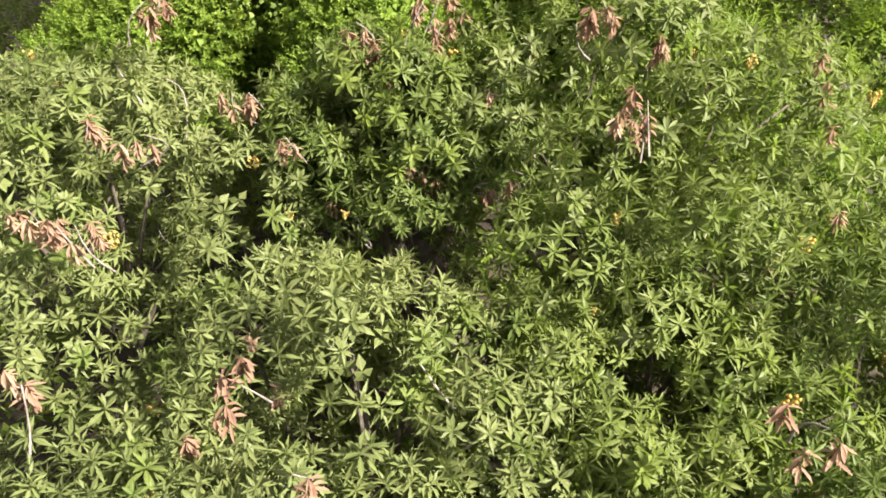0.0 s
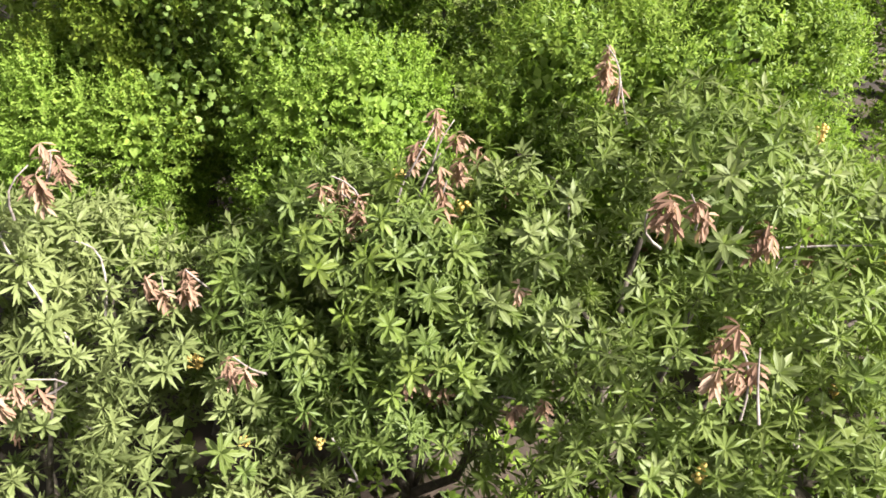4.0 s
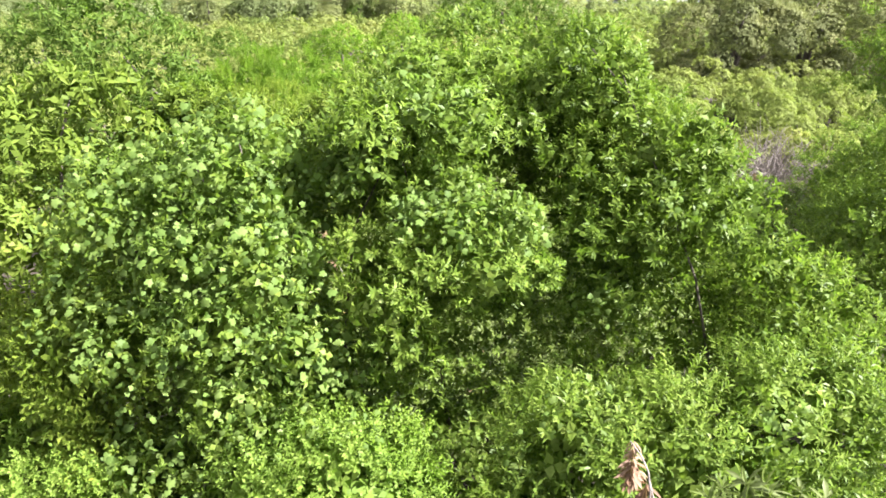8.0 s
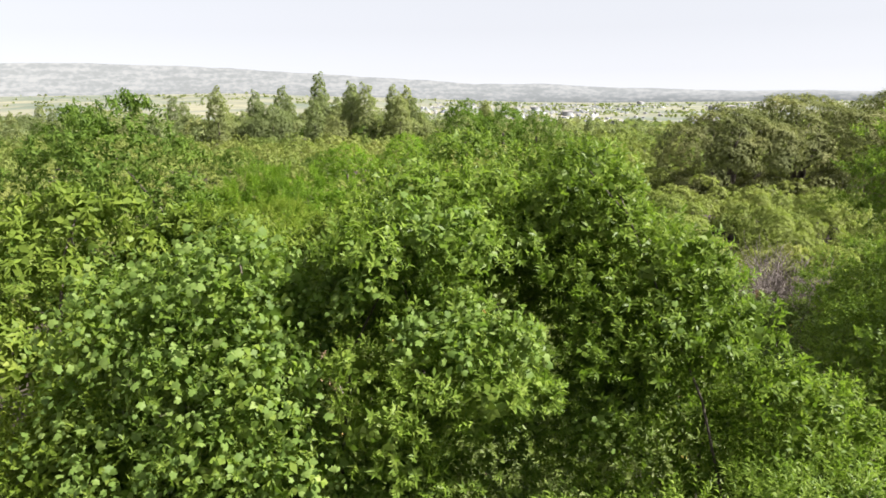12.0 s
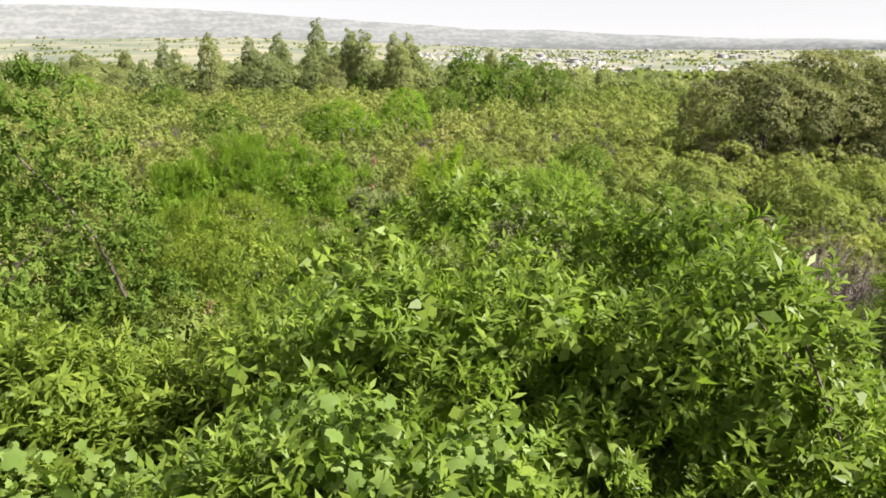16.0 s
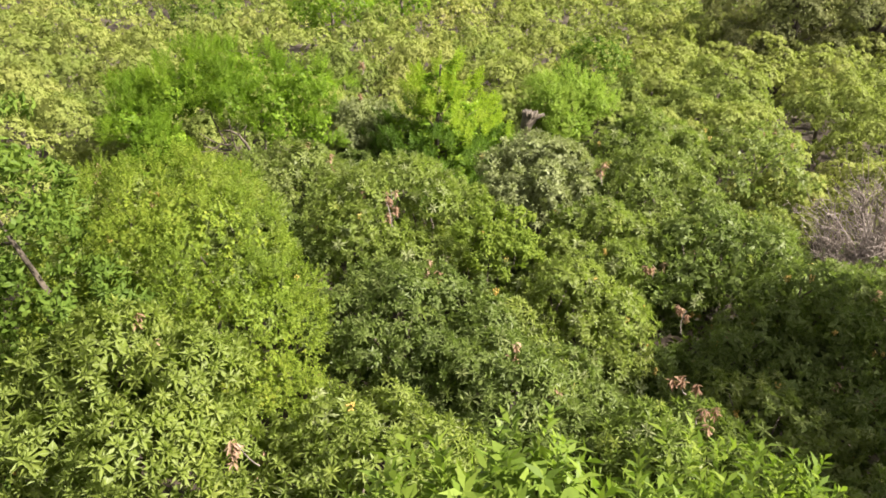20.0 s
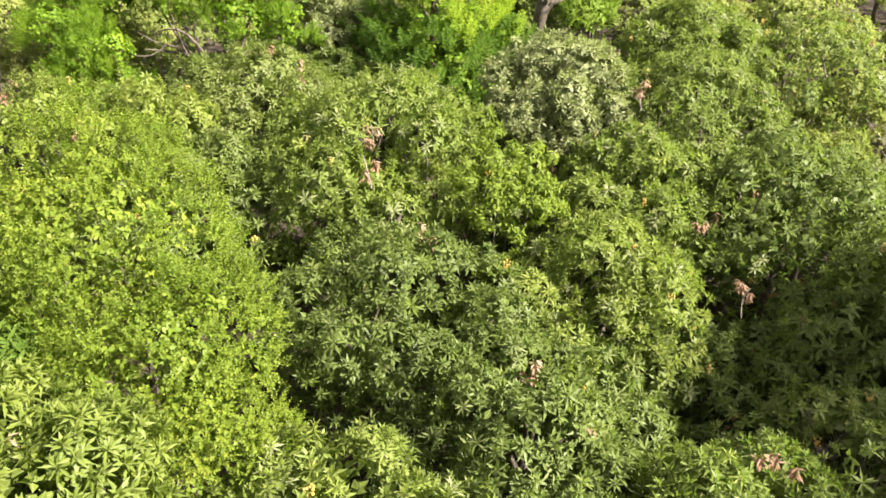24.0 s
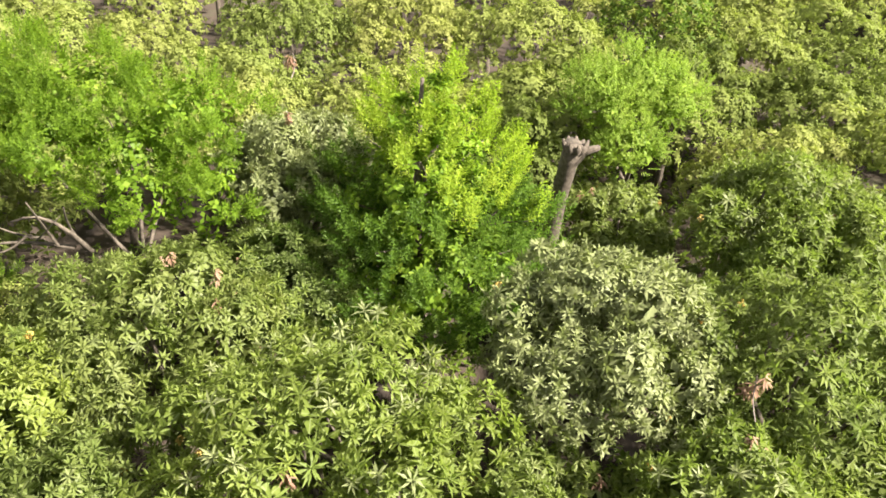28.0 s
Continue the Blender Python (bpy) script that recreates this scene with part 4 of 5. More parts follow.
leafy_tree("feathery_tree", "dark green feathery tree throwing a wide shadow", 8.7, 16.9, 6.6,
           [(0, 0, 5.3, 1.2), (-1.2, -0.2, 4.6, 1.2), (1.2, 0.3, 4.7, 1.4), (-0.2, -1.2, 4.0, 1.4), (-1.5, -0.5, 3.2, 1.3), (0.6, -1.3, 2.6, 1.5), (-1.2, 0.9, 4.2, 1.2), (-1.0, -1.2, 2.0, 1.4), (2.4, 0.2, 4.6, 1.4), (2.0, -1.2, 3.4, 1.6), (0.4, 1.2, 3.6, 1.6)],
           [("crown", FINES, M_willow, 4600, 1.4, dict(low=-0.5, tufts=260, tr=0.42, tall=0.35))], 206, girth=0.16, dense=1600)

# trees added mostly out of view, placed to cast shadow over the orchard's corner
for x, y, H, seed in [(11.2, 20.9, 10.0, 225), (11.5, 17.6, 10.0, 226), (11.8, 24.5, 5.8, 227)]:
    leafy_tree("feathery_tree", "dark green feathery tree added to shade the orchard", x, y, H,
               [(0, 0, H - 1.3, 1.3), (-1.2, -0.2, H - 2.1, 1.4), (1.2, 0.3, H - 2.0, 1.4), (-0.2, -1.2, H - 2.8, 1.5), (-1.0, 0.9, H - 3.2, 1.5), (0.6, -1.3, H - 4.4, 1.6), (-1.2, -0.6, H - 5.0, 1.5), (1.2, 0.9, H - 4.4, 1.6)],
               [("crown", FINES, M_willow, 1800, 1.8, dict(low=-0.5, tufts=120, tr=0.5, tall=0.35))], seed, girth=0.18, fill=1100, dense=1600)

# ---------------------------------------------------------------- second orchard block and its other trees
leafy_tree("fine_leaved_tree", "round tree of fine yellowish-green leaves", -4.3, 21.8, 6.4,
           [(0, 0.2, 5.3, 1.4), (-1.0, 0.2, 5.0, 1.4), (0.8, -0.7, 4.2, 1.35), (0.2, -1.0, 3.3, 1.5), (-1.2, -0.8, 3.6, 1.5), (1.1, -1.0, 2.6, 1.3)],
           [("crown", FINES, M_fine, 10000, 0.85, dict(low=-0.3, up=0.8, tufts=760, tr=0.17, tall=1.2, depth=(0.93, 1.06)))], 210, fill=250, dense=2600)


def cone_tree(x, y, H, R, low, seed):
    """A cone of upright feathery plumes round one trunk; the upper ones are yellow new growth, the lower ones carry
    shade in their darker green.
    """
    r = np.random.default_rng(seed)
    tree = new("plume_tree")
    tree.location = (x, y, ground_height(x, y))
    tagged(tree, "bright green cone-shaped tree of upright feathery plumes", "tree")
    part("trunk", tube(bent((0, 0, -0.15), (0, 0, H * 0.9), r, 0.02, 7), np.linspace(0.14, 0.03, 7)), M_bark, tree, smooth=True)
    tips, out = [], []
    for k in range(150):
        q = (k + 0.5) / 150
        z = low + (H - 0.35 - low) * (1 - math.sqrt(1 - q) if q < 0.999 else 1)
        w = R * (1 - ((z - low) / (H - low)) ** 1.9) * (1 - 0.25 * max(0, 1 - (z - low) / 0.9)) * r.uniform(0.78, 1.1)
        a = k * 2.39996
        tips.append((w * math.cos(a), w * math.sin(a), z + r.uniform(-0.15, 0.15), a))
        if k % 3 == 0:
            tips.append((0.45 * w * math.cos(a + 1), 0.45 * w * math.sin(a + 1), z + 0.35 * (1 - q), a + 1))
        if k % 6 == 0 and w > 0.5:
            part("limb", tube(bent((0, 0, max(0.5, z - 0.9)), (w * 0.85 * math.cos(a), w * 0.85 * math.sin(a), z - 0.1), r, 0.06), np.linspace(0.035, 0.01, 5), 5), M_bark, tree, smooth=True)
    for name, mat, upper in (("crown", M_plume_shaded, False), ("new_growth", M_new_growth, True)):
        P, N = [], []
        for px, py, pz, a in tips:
            # yellow starts lower towards +x, so the sunlit flank is put into the colour
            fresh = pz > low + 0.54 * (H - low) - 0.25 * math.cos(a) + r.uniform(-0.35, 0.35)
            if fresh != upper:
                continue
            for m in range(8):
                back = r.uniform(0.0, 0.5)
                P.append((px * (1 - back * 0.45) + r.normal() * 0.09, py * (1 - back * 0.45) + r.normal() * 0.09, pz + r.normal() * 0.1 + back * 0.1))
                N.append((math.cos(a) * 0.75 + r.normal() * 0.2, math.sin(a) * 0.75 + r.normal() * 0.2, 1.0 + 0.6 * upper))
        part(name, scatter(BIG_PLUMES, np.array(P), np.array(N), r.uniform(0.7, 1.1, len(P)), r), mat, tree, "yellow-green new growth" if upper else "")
    P = np.array([(px * r.uniform(0.3, 0.8), py * r.uniform(0.3, 0.8), pz - 0.1) for px, py, pz, a in tips for m in range(6)])
    part("inner_foliage", scatter(FILL, P, P - np.array([0, 0, 2.0]), r.uniform(1.0, 1.6, len(P)), r), M_plume, tree)


cone_tree(-0.8, 33.2, 6.55, 2.6, 1.7, 211)
wide = leafy_tree("plume_tree", "wide bright green tree with bare grey limbs below", -6.2, 33.4, 6.0,
           [(0, 0, 5.2, 1.1), (-1.6, 0, 5.1, 1.2), (1.5, -0.3, 5.0, 1.0), (0.8, -0.9, 4.6, 0.9), (-0.6, -0.8, 4.9, 0.9), (-2.6, 0.2, 4.6, 1.1), (1.7, -0.9, 4.0, 0.8), (-2.2, -0.7, 4.9, 0.8), (-2.9, -1.2, 4.1, 0.8), (-1.7, -2.3, 4.0, 0.55), (-2.3, -2.4, 3.9, 0.7), (-2.9, -2.2, 4.4, 0.7), (-1.6, -2.6, 3.3, 0.6), (-2.4, -2.7, 3.2, 0.7), (-3.4, -0.6, 4.4, 0.9), (1.0, -1.5, 4.3, 0.7), (-0.4, -1.3, 5.0, 0.7)],
           [("crown", BIG_PLUMES, M_plume, 1900, 0.62, dict(low=-0.25, up=0.9, tufts=170, tr=0.23, tall=1.1, depth=(0.92, 1.14)))], 212, limbs=3, dense=1900)
rr = np.random.default_rng(77)
for a_, b_, w0 in [((0.4, -1.9, 3.3), (-0.5, -2.5, 4.5), 0.06), ((0.1, -2.1, 3.8), (-0.9, -2.5, 4.1), 0.05), ((-0.1, -2.2, 3.9), (-0.1, -2.6, 4.9), 0.035), ((0.4, -1.8, 0.0), (0.4, -1.9, 3.5), 0.09), ((-0.2, -2.3, 4.1), (-1.0, -2.4, 4.45), 0.035), ((0.2, -2.0, 3.7), (0.3, -2.4, 4.7), 0.04), ((-0.4, -2.4, 4.2), (-1.1, -2.7, 4.05), 0.03), ((-0.2, -2.5, 4.2), (0.4, -2.7, 4.75), 0.025)]:
    part("bare_limb", tube(bent(a_, b_, rr, 0.1, 7), np.linspace(w0 * 0.75, w0 * 0.25, 7), 8), M_bark, wide, "bare grey limb", True)
leafy_tree("green_tree", "fresh green tree behind a broken trunk", 3.5, 37.4, 5.0,
           [(-0.9, -0.6, 3.9, 0.75), (0.0, 0, 4.0, 0.85), (0.8, 0.2, 3.6, 0.8), (-0.3, -0.8, 3.0, 0.8)],
           [("crown", PLUMES, M_lime, 1300, 1.0, dict(low=-0.3, up=0.7, tufts=110, tr=0.25))], 213)
leafy_tree("green_shrub", "fresh light-green shrub growing through the loquats", 0.6, 25.9, 4.4,
           [(-0.1, 0, 4.25, 0.36), (0.45, 0.1, 4.1, 0.34), (-0.35, -0.3, 3.95, 0.38), (0.3, -0.5, 3.7, 0.42), (0.65, -0.3, 3.5, 0.4), (-0.2, -0.6, 3.4, 0.4)],
           [("crown", DROOPS, M_droop, 520, 0.8, dict(low=-0.3, tufts=46, tr=0.2))], 214, girth=0.04, limbs=4, fill=60)


def broken_trunk():
    base = new("broken_trunk")
    base.location = (1.6, 34.3, ground_height(1.6, 34.3))
    tagged(base, "thick grey-brown broken tree trunk with a splintered top", "trunk")
    r = np.random.default_rng(9)
    V, F, U = tube([(-0.25, 0, -0.2), (-0.2, 0, 1.0), (-0.05, 0.05, 2.2), (0.08, 0.05, 3.2), (0.18, 0.02, 3.9), (0.26, 0, 4.25)], [0.25, 0.20, 0.17, 0.155, 0.17, 0.21], 12)
    part("trunk", (V, F, U), M_bark, base, smooth=True)
    for k in range(9):
        q = 6.283 * k / 9
        p = np.array([0.26 + 0.16 * math.cos(q), 0.16 * math.sin(q), 4.15])
        part("splinter", tube([p, p + np.array([0.04 * math.cos(q), 0.04 * math.sin(q), 0.06]), p + np.array([0.07 * math.cos(q), 0.06 * math.sin(q), r.uniform(0.08, 0.18)])], [0.08, 0.06, 0.025], 5), M_bark, base)
    part("stub", tube([(0.2, 0, 3.8), (0.45, 0, 4.1), (0.7, -0.05, 4.2)], [0.12, 0.09, 0.05], 7), M_bark, base, smooth=True)


broken_trunk()


def bare_bush(x, y, H, seed):
    """A leafless bush: many thin crooked twigs from one base."""
    r = np.random.default_rng(seed)
    bush = new("bare_bush")
    bush.location = (x, y, ground_height(x, y))
    tagged(bush, "leafless greyish-brown twiggy bush", "bush")
    for k in range(9):
        a = 6.283 * k / 9 + r.uniform(-0.2, 0.2)
        tip = np.array([1.3 * math.cos(a) * r.uniform(0.3, 1), 1.3 * math.sin(a) * r.uniform(0.3, 1), H * r.uniform(0.6, 0.8)])
        stem = part("stem", tube(bent((0, 0, -0.1), tip, r, 0.1), np.linspace(0.04, 0.015, 5), 5), M_twig, bush)
        out = []
        for q in range(85):
            s0 = tip * r.uniform(0.6, 1.0) + r.normal(size=3) * 0.08
            d = r.normal(size=3) * 0.35 + np.array([0.25 * math.cos(a), 0.25 * math.sin(a), 0.45])
            out.append(tube(bent(s0, s0 + d, r, 0.12, 4), np.linspace(0.012, 0.004, 4), 3))
        part("twig_spray", join(out), M_twig, stem)


bare_bush(9.2, 27.4, 4.4, 61)
bare_bush(10.5, 28.6, 4.5, 62)

OTHERS = [(-0.3, 11.2, 3.4), (2.1, 11.3, 3.0), (-7.2, 20.0, 2.2), (-4.6, 11.6, 2.6), (8.7, 16.9, 2.2), (11.3, 21.7, 2.2), (11.8, 24.5, 1.6), (11.6, 18.5, 2.2), (-4.3, 21.8, 2.0), (-0.8, 33.4, 1.6), (-6.2, 33.2, 2.6), (9.0, 27.6, 0.4), (1.7, 34.3, 0.6), (4.0, 37.4, 1.0),
          (16.6, 53.5, 1.6), (21.2, 55, 2.2), (27.7, 53.5, 2.4), (-8.5, 60, 2), (-4.5, 63, 2), (-17, 62, 2), (0, 84, 2.4), (4, 86, 2.4), (7.6, 88, 2), (-2.6, 78, 2), (5.2, 44, 1.6)]

r_field = np.random.default_rng(31)


def umbrella_lobes(r, n, H=4.5, R=2.3):
    """A flat-domed crown made of rounded bunches at uneven heights, with a skirt of larger ones."""
    out = []
    for k in range(n):
        d, a = R * 0.86 * math.sqrt((k + 0.4) / n), k * 2.39996 + r.uniform(-0.3, 0.3)
        rad = r.uniform(0.45, 0.8)
        out.append((d * math.cos(a), d * math.sin(a), H - rad - 1.6 * (d / R) ** 2 - r.uniform(0.0, 0.7), rad))
    for k in range(8):
        a = 0.785 * k + r.uniform(-0.3, 0.3)
        out.append((R * 0.74 * math.cos(a), R * 0.74 * math.sin(a), H - r.uniform(1.8, 2.3), 0.66))
    return out


MID, MID_FAR = [], []
for k in range(8):
    r = np.random.default_rng(300 + k)
    lobes = umbrella_lobes(r, 13)
    P, N = crown_points(lobes, 620, r, 0.1, (0.95, 1.08), 0.1, jitter=0.2)
    Q, O = crown_points(lobes, 300, r, 0.12, (0.93, 1.06), 0.1, jitter=0.12)
    MID_FAR.append(quad_mesh("crown", *join([under(lobes, 620, r, 0.5, (0.86, 0.97), 0.12, 0.08), scatter(ROSETTES_FAR, Q, O, r.uniform(0.4, 0.7, len(Q)), r)]), M_loquat_mid))
    MID.append(quad_mesh("crown", *join([under(lobes, 1200, r, 0.36, (0.86, 0.97), 0.15, 0.05), scatter(ROSETTES_FIELD, P, N, r.uniform(0.75, 1.1, len(P)), r)]), M_loquat_mid))
FAR = []
for k in range(6):
    r = np.random.default_rng(320 + k)
    lobes = umbrella_lobes(r, 12, 4.5, 2.4)
    P, N = crown_points(lobes, 70, r, 0.15, (0.93, 1.05), 0.1, jitter=0.1)
    FAR.append(join([under(lobes, 150, r, 0.8, (0.86, 0.97), 0.1, 0.1), scatter(ROSETTES_FAR, P, N, r.uniform(0.6, 0.95, 70), r)]))
TRUNK = quad_mesh("trunk", *tube(bent((0, 0, -0.3), (0.1, 0.1, 3.0), np.random.default_rng(5), 0.05), np.linspace(0.14, 0.06, 5)), M_bark, True)
# explicit loquats just beyond the thicket: place, height, radius, look
SECOND = [(-4.1, 18.7, 5.8, 1.5, "rosette_yellow"), (-3.9, 15.7, 4.5, 1.7, "rosette_grey"), (1.75, 29.5, 4.9, 1.5, "rosette_silver"), (-0.6, 16.0, 4.3, 2.0, "rosette"), (2.9, 16.6, 4.1, 2.0, "rosette"),
          (-1.4, 18.9, 4.3, 1.9, "rosette_young"), (3.0, 19.8, 3.7, 1.7, "rosette_young"), (6.7, 24.1, 4.2, 1.4, "rosette"), (0.8, 21.4, 3.85, 1.8, "rosette"), (-1.0, 23.4, 4.3, 1.8, "rosette"),
          (2.0, 24.3, 3.9, 1.8, "rosette_young"), (5.6, 26.3, 4.4, 1.6, "rosette"), (-1.6, 27.3, 5.1, 2.0, "rosette_young"), (-5.0, 26.3, 4.4, 1.9, "rosette"), (4.4, 29.0, 4.8, 2.0, "rosette"), (-4.6, 29.6, 4.6, 1.9, "rosette"),
          (8.2, 24.2, 4.0, 2.0, "rosette"), (7.4, 31.6, 4.8, 2.2, "rosette"), (5.3, 32.6, 4.7, 1.6, "rosette_young"), (-8.6, 28.4, 4.5, 2.2, "rosette_young"), (-9.0, 24.6, 4.4, 2.1, "rosette"), (0.9, 27.3, 3.5, 1.1, "rosette"), (4.2, 26.2, 3.5, 1.2, "rosette_young"), (3.0, 26.8, 4.2, 1.35, "rosette_young"), (-6.1, 28.0, 4.7, 1.3, "rosette_yellow"), (-3.3, 34.6, 4.6, 1.5, "rosette_silver"), (3.0, 35.4, 2.8, 1.3, "rosette"), (-3.2, 31.9, 3.6, 1.3, "rosette"),
          (3.8, 23.2, 2.7, 1.2, "rosette"), (4.9, 21.2, 3.3, 1.6, "rosette"), (6.2, 18.8, 3.3, 1.7, "rosette"), (7.4, 21.6, 3.2, 1.7, "rosette"), (5.4, 23.4, 3.3, 1.3, "rosette"), (4.9, 18.4, 3.4, 1.3, "rosette_young"), (8.0, 25.9, 3.3, 1.2, "rosette")]


def field_tree(x, y, H, R):
    tree = new("loquat_tree")
    tree.matrix_local = pose(x, y, ground_height(x, y), 0, 0, r_field.uniform(0, 360)) @ Matrix.Diagonal((R / 2.3, R / 2.3, H / 4.5, 1))
    tagged(tree, "rounded loquat tree in the orchard canopy", "tree", "orchard loquat trees")
    part("trunk", TRUNK, None, tree)
    part("crown", (MID if y < 45 else MID_FAR)[r_field.integers(8)], None, tree)


def loquat_field():
    made = []
    for i, (x, y, H, R, kind) in enumerate(SECOND):
        n = 40 if H < 3.55 else 150 if abs(x) < 5.5 else 60
        made.append(loquat_near(x, y, H, R, 400 + i, n, 350 if n < 100 else 1150, kind, {"rosette_young": "loquat tree with fresh yellow-green leaf rosettes", "rosette_grey": "loquat tree with pale greyish-green leaf rosettes", "rosette_yellow": "tall loquat with bright yellowish leaf rosettes", "rosette_silver": "loquat tree with silvery grey-green leaf rosettes"}.get(kind, ""), 2, 5, "_plain"))
    hang_withered(made, [(3.75, 25.2, 3.3), (4.15, 23.9, 3.0), (-1.44, 24.16, 5.0), (-1.53, 25.77, 4.6), (-2.6, 18.2, 4.3), (-3.25, 35.0, 5.4), (-3.3, 34.2, 4.6), (2.9, 19.6, 4.4), (3.1, 19.2, 4.2), (3.0, 27.6, 4.6), (-2.2, 16.4, 4.4)])
    for x, y, H, R in [(-8.8, 31.0, 4.0, 1.7), (-6.4, 30.1, 3.6, 1.4), (-9.6, 33.8, 4.4, 1.8), (0.9, 36.9, 4.2, 1.5), (2.4, 39.2, 4.4, 1.9), (6.0, 35.4, 4.3, 1.8), (8.2, 31.0, 3.9, 1.6), (7.0, 28.3, 3.6, 1.3), (12.2, 27.4, 3.8, 1.4), (-2.4, 36.8, 4.4, 1.6), (-5.2, 37.2, 4.5, 1.9), (-8.2, 37.0, 4.4, 1.8), (12.4, 30.2, 4.2, 1.9), (-6.6, 24.6, 4.0, 1.6), (8.6, 46.5, 4.2, 2.0), (7.4, 42.6, 4.3, 2.0), (10.2, 50.0, 4.3, 2.1), (5.6, 40.6, 4.2, 1.8), (8.9, 39.4, 4.3, 2.0), (11.2, 24.9, 3.3, 1.3)]:
        field_tree(x, y, H, R)
    far, yy = [], 24.0
    while yy < 106:
        half = 0.60 * yy + 3
        xx = -half + r_field.uniform(0, 2)
        while xx < half:
            x, y = xx + r_field.uniform(-0.8, 0.8), yy + r_field.uniform(-0.8, 0.8)
            H, R = 4.4 + r_field.uniform(-0.75, 0.65), 2.2 + r_field.uniform(-0.35, 0.35)
            if all((x - ox) ** 2 + (y - oy) ** 2 > (orad + 1.0) ** 2 for ox, oy, orad in OTHERS) and all((x - q[0]) ** 2 + (y - q[1]) ** 2 > 9.5 for q in SECOND):
                if y < 62:
                    field_tree(x, y, H, R)
                else:
                    V, F, U = FAR[r_field.integers(6)]
                    far.append((turn_z(V * np.array([R / 2.3, R / 2.3, H / 4.5]), r_field.uniform(0, 6.28)) + np.array([x, y, ground_height(x, y)]), F, U))
            xx += 3.9
        yy += 3.8
    ob = new("orchard_canopy", quad_mesh("orchard_canopy", *join(far), M_loquat_far))
    tagged(ob, "far canopy of many rounded loquat trees", "trees", kind="stuff")


loquat_field()


def undergrowth():
    """Weeds and fallen leaves on the soil between the trees."""
    r = np.random.default_rng(41)
    n = 7000
    P = np.stack([r.normal(0.5, 7.0, n), r.uniform(0, 44, n) + r.normal(size=n) * 2.5, np.zeros(n)], 1)
    P = P[(np.abs(P[:, 0] - 5.8) > 2.0) | (np.abs(P[:, 1] - 22.3) > 3.8) | (r.uniform(size=n) < 0.12)]
    n = len(P)
    P[:, 2] = [ground_height(x, y) + r.uniform(0.0, 0.35) for x, y, _ in P]
    N = np.tile(np.array([0, 0, 1.0]), (n, 1)) + r.normal(size=(n, 3)) * 0.3
    ob = new("undergrowth", quad_mesh("undergrowth", *scatter(FILL, P, N, r.uniform(0.9, 2.2, n), r), M_willow))
    tagged(ob, "low green weeds on the soil between the trees", "weeds", kind="stuff")


undergrowth()

# ---------------------------------------------------------------- big olive-brown trees
for k, (x, y, H, s) in enumerate([(16.6, 53, 8.5, 0.95), (21.2, 54.5, 9.3, 1.1), (27.7, 53, 9.7, 1.2)]):
    r = np.random.default_rng(500 + k)
    lobes = [(0, 0, H - 1.9 * s, 1.5 * s), (1.2 * s, 0.3, H - 1.7 * s, 1.2 * s), (-1.3 * s, -0.4, H - 1.8 * s, 1.2 * s), (0.2, -1.2 * s, H - 2.0 * s, 1.2 * s)] + [(3.2 * s * math.cos(q), 2.4 * s * math.sin(q), H - 3.0 * s - r.uniform(0, 0.9), 1.9 * s) for q in np.arange(0, 6.2, 0.9)] + [(3.4 * s * math.cos(q), 2.6 * s * math.sin(q), 2.4, 1.8 * s) for q in np.arange(0.4, 6.2, 0.9)]
    lobes += [(3.9 * s * math.sqrt((i + 0.5) / 26) * math.cos(i * 2.4), 3.1 * s * math.sqrt((i + 0.5) / 26) * math.sin(i * 2.4), H - 0.75 * s - 2.1 * s * (i + 0.5) / 26 - r.uniform(0, 0.5), r.uniform(0.6, 0.95) * s) for i in range(26)]
    lobes += [(4.4 * s * math.cos(q), 3.6 * s * math.sin(q), H - 4.0 * s - r.uniform(0, 2.2), r.uniform(0.8, 1.1) * s) for q in np.arange(0.2, 6.2, 0.45)]
    leafy_tree("large_tree", "large dense olive-brown tree above the orchard", x, y, H, lobes, [("crown", TINY, M_olive, 8000, 0.46, dict(low=-0.2, up=0.2, depth=(0.95, 1.06), jitter=0.2))], 510 + k, "large olive-brown trees", 0.35, fill=200)
    part("dense_foliage", under(lobes, 9000, r, 0.5, (0.88, 0.98), 0.12), M_olive, bpy.data.objects["large_tree" + (".%03d" % k if k else "")])

# ---------------------------------------------------------------- far trees
FARTREES = {}
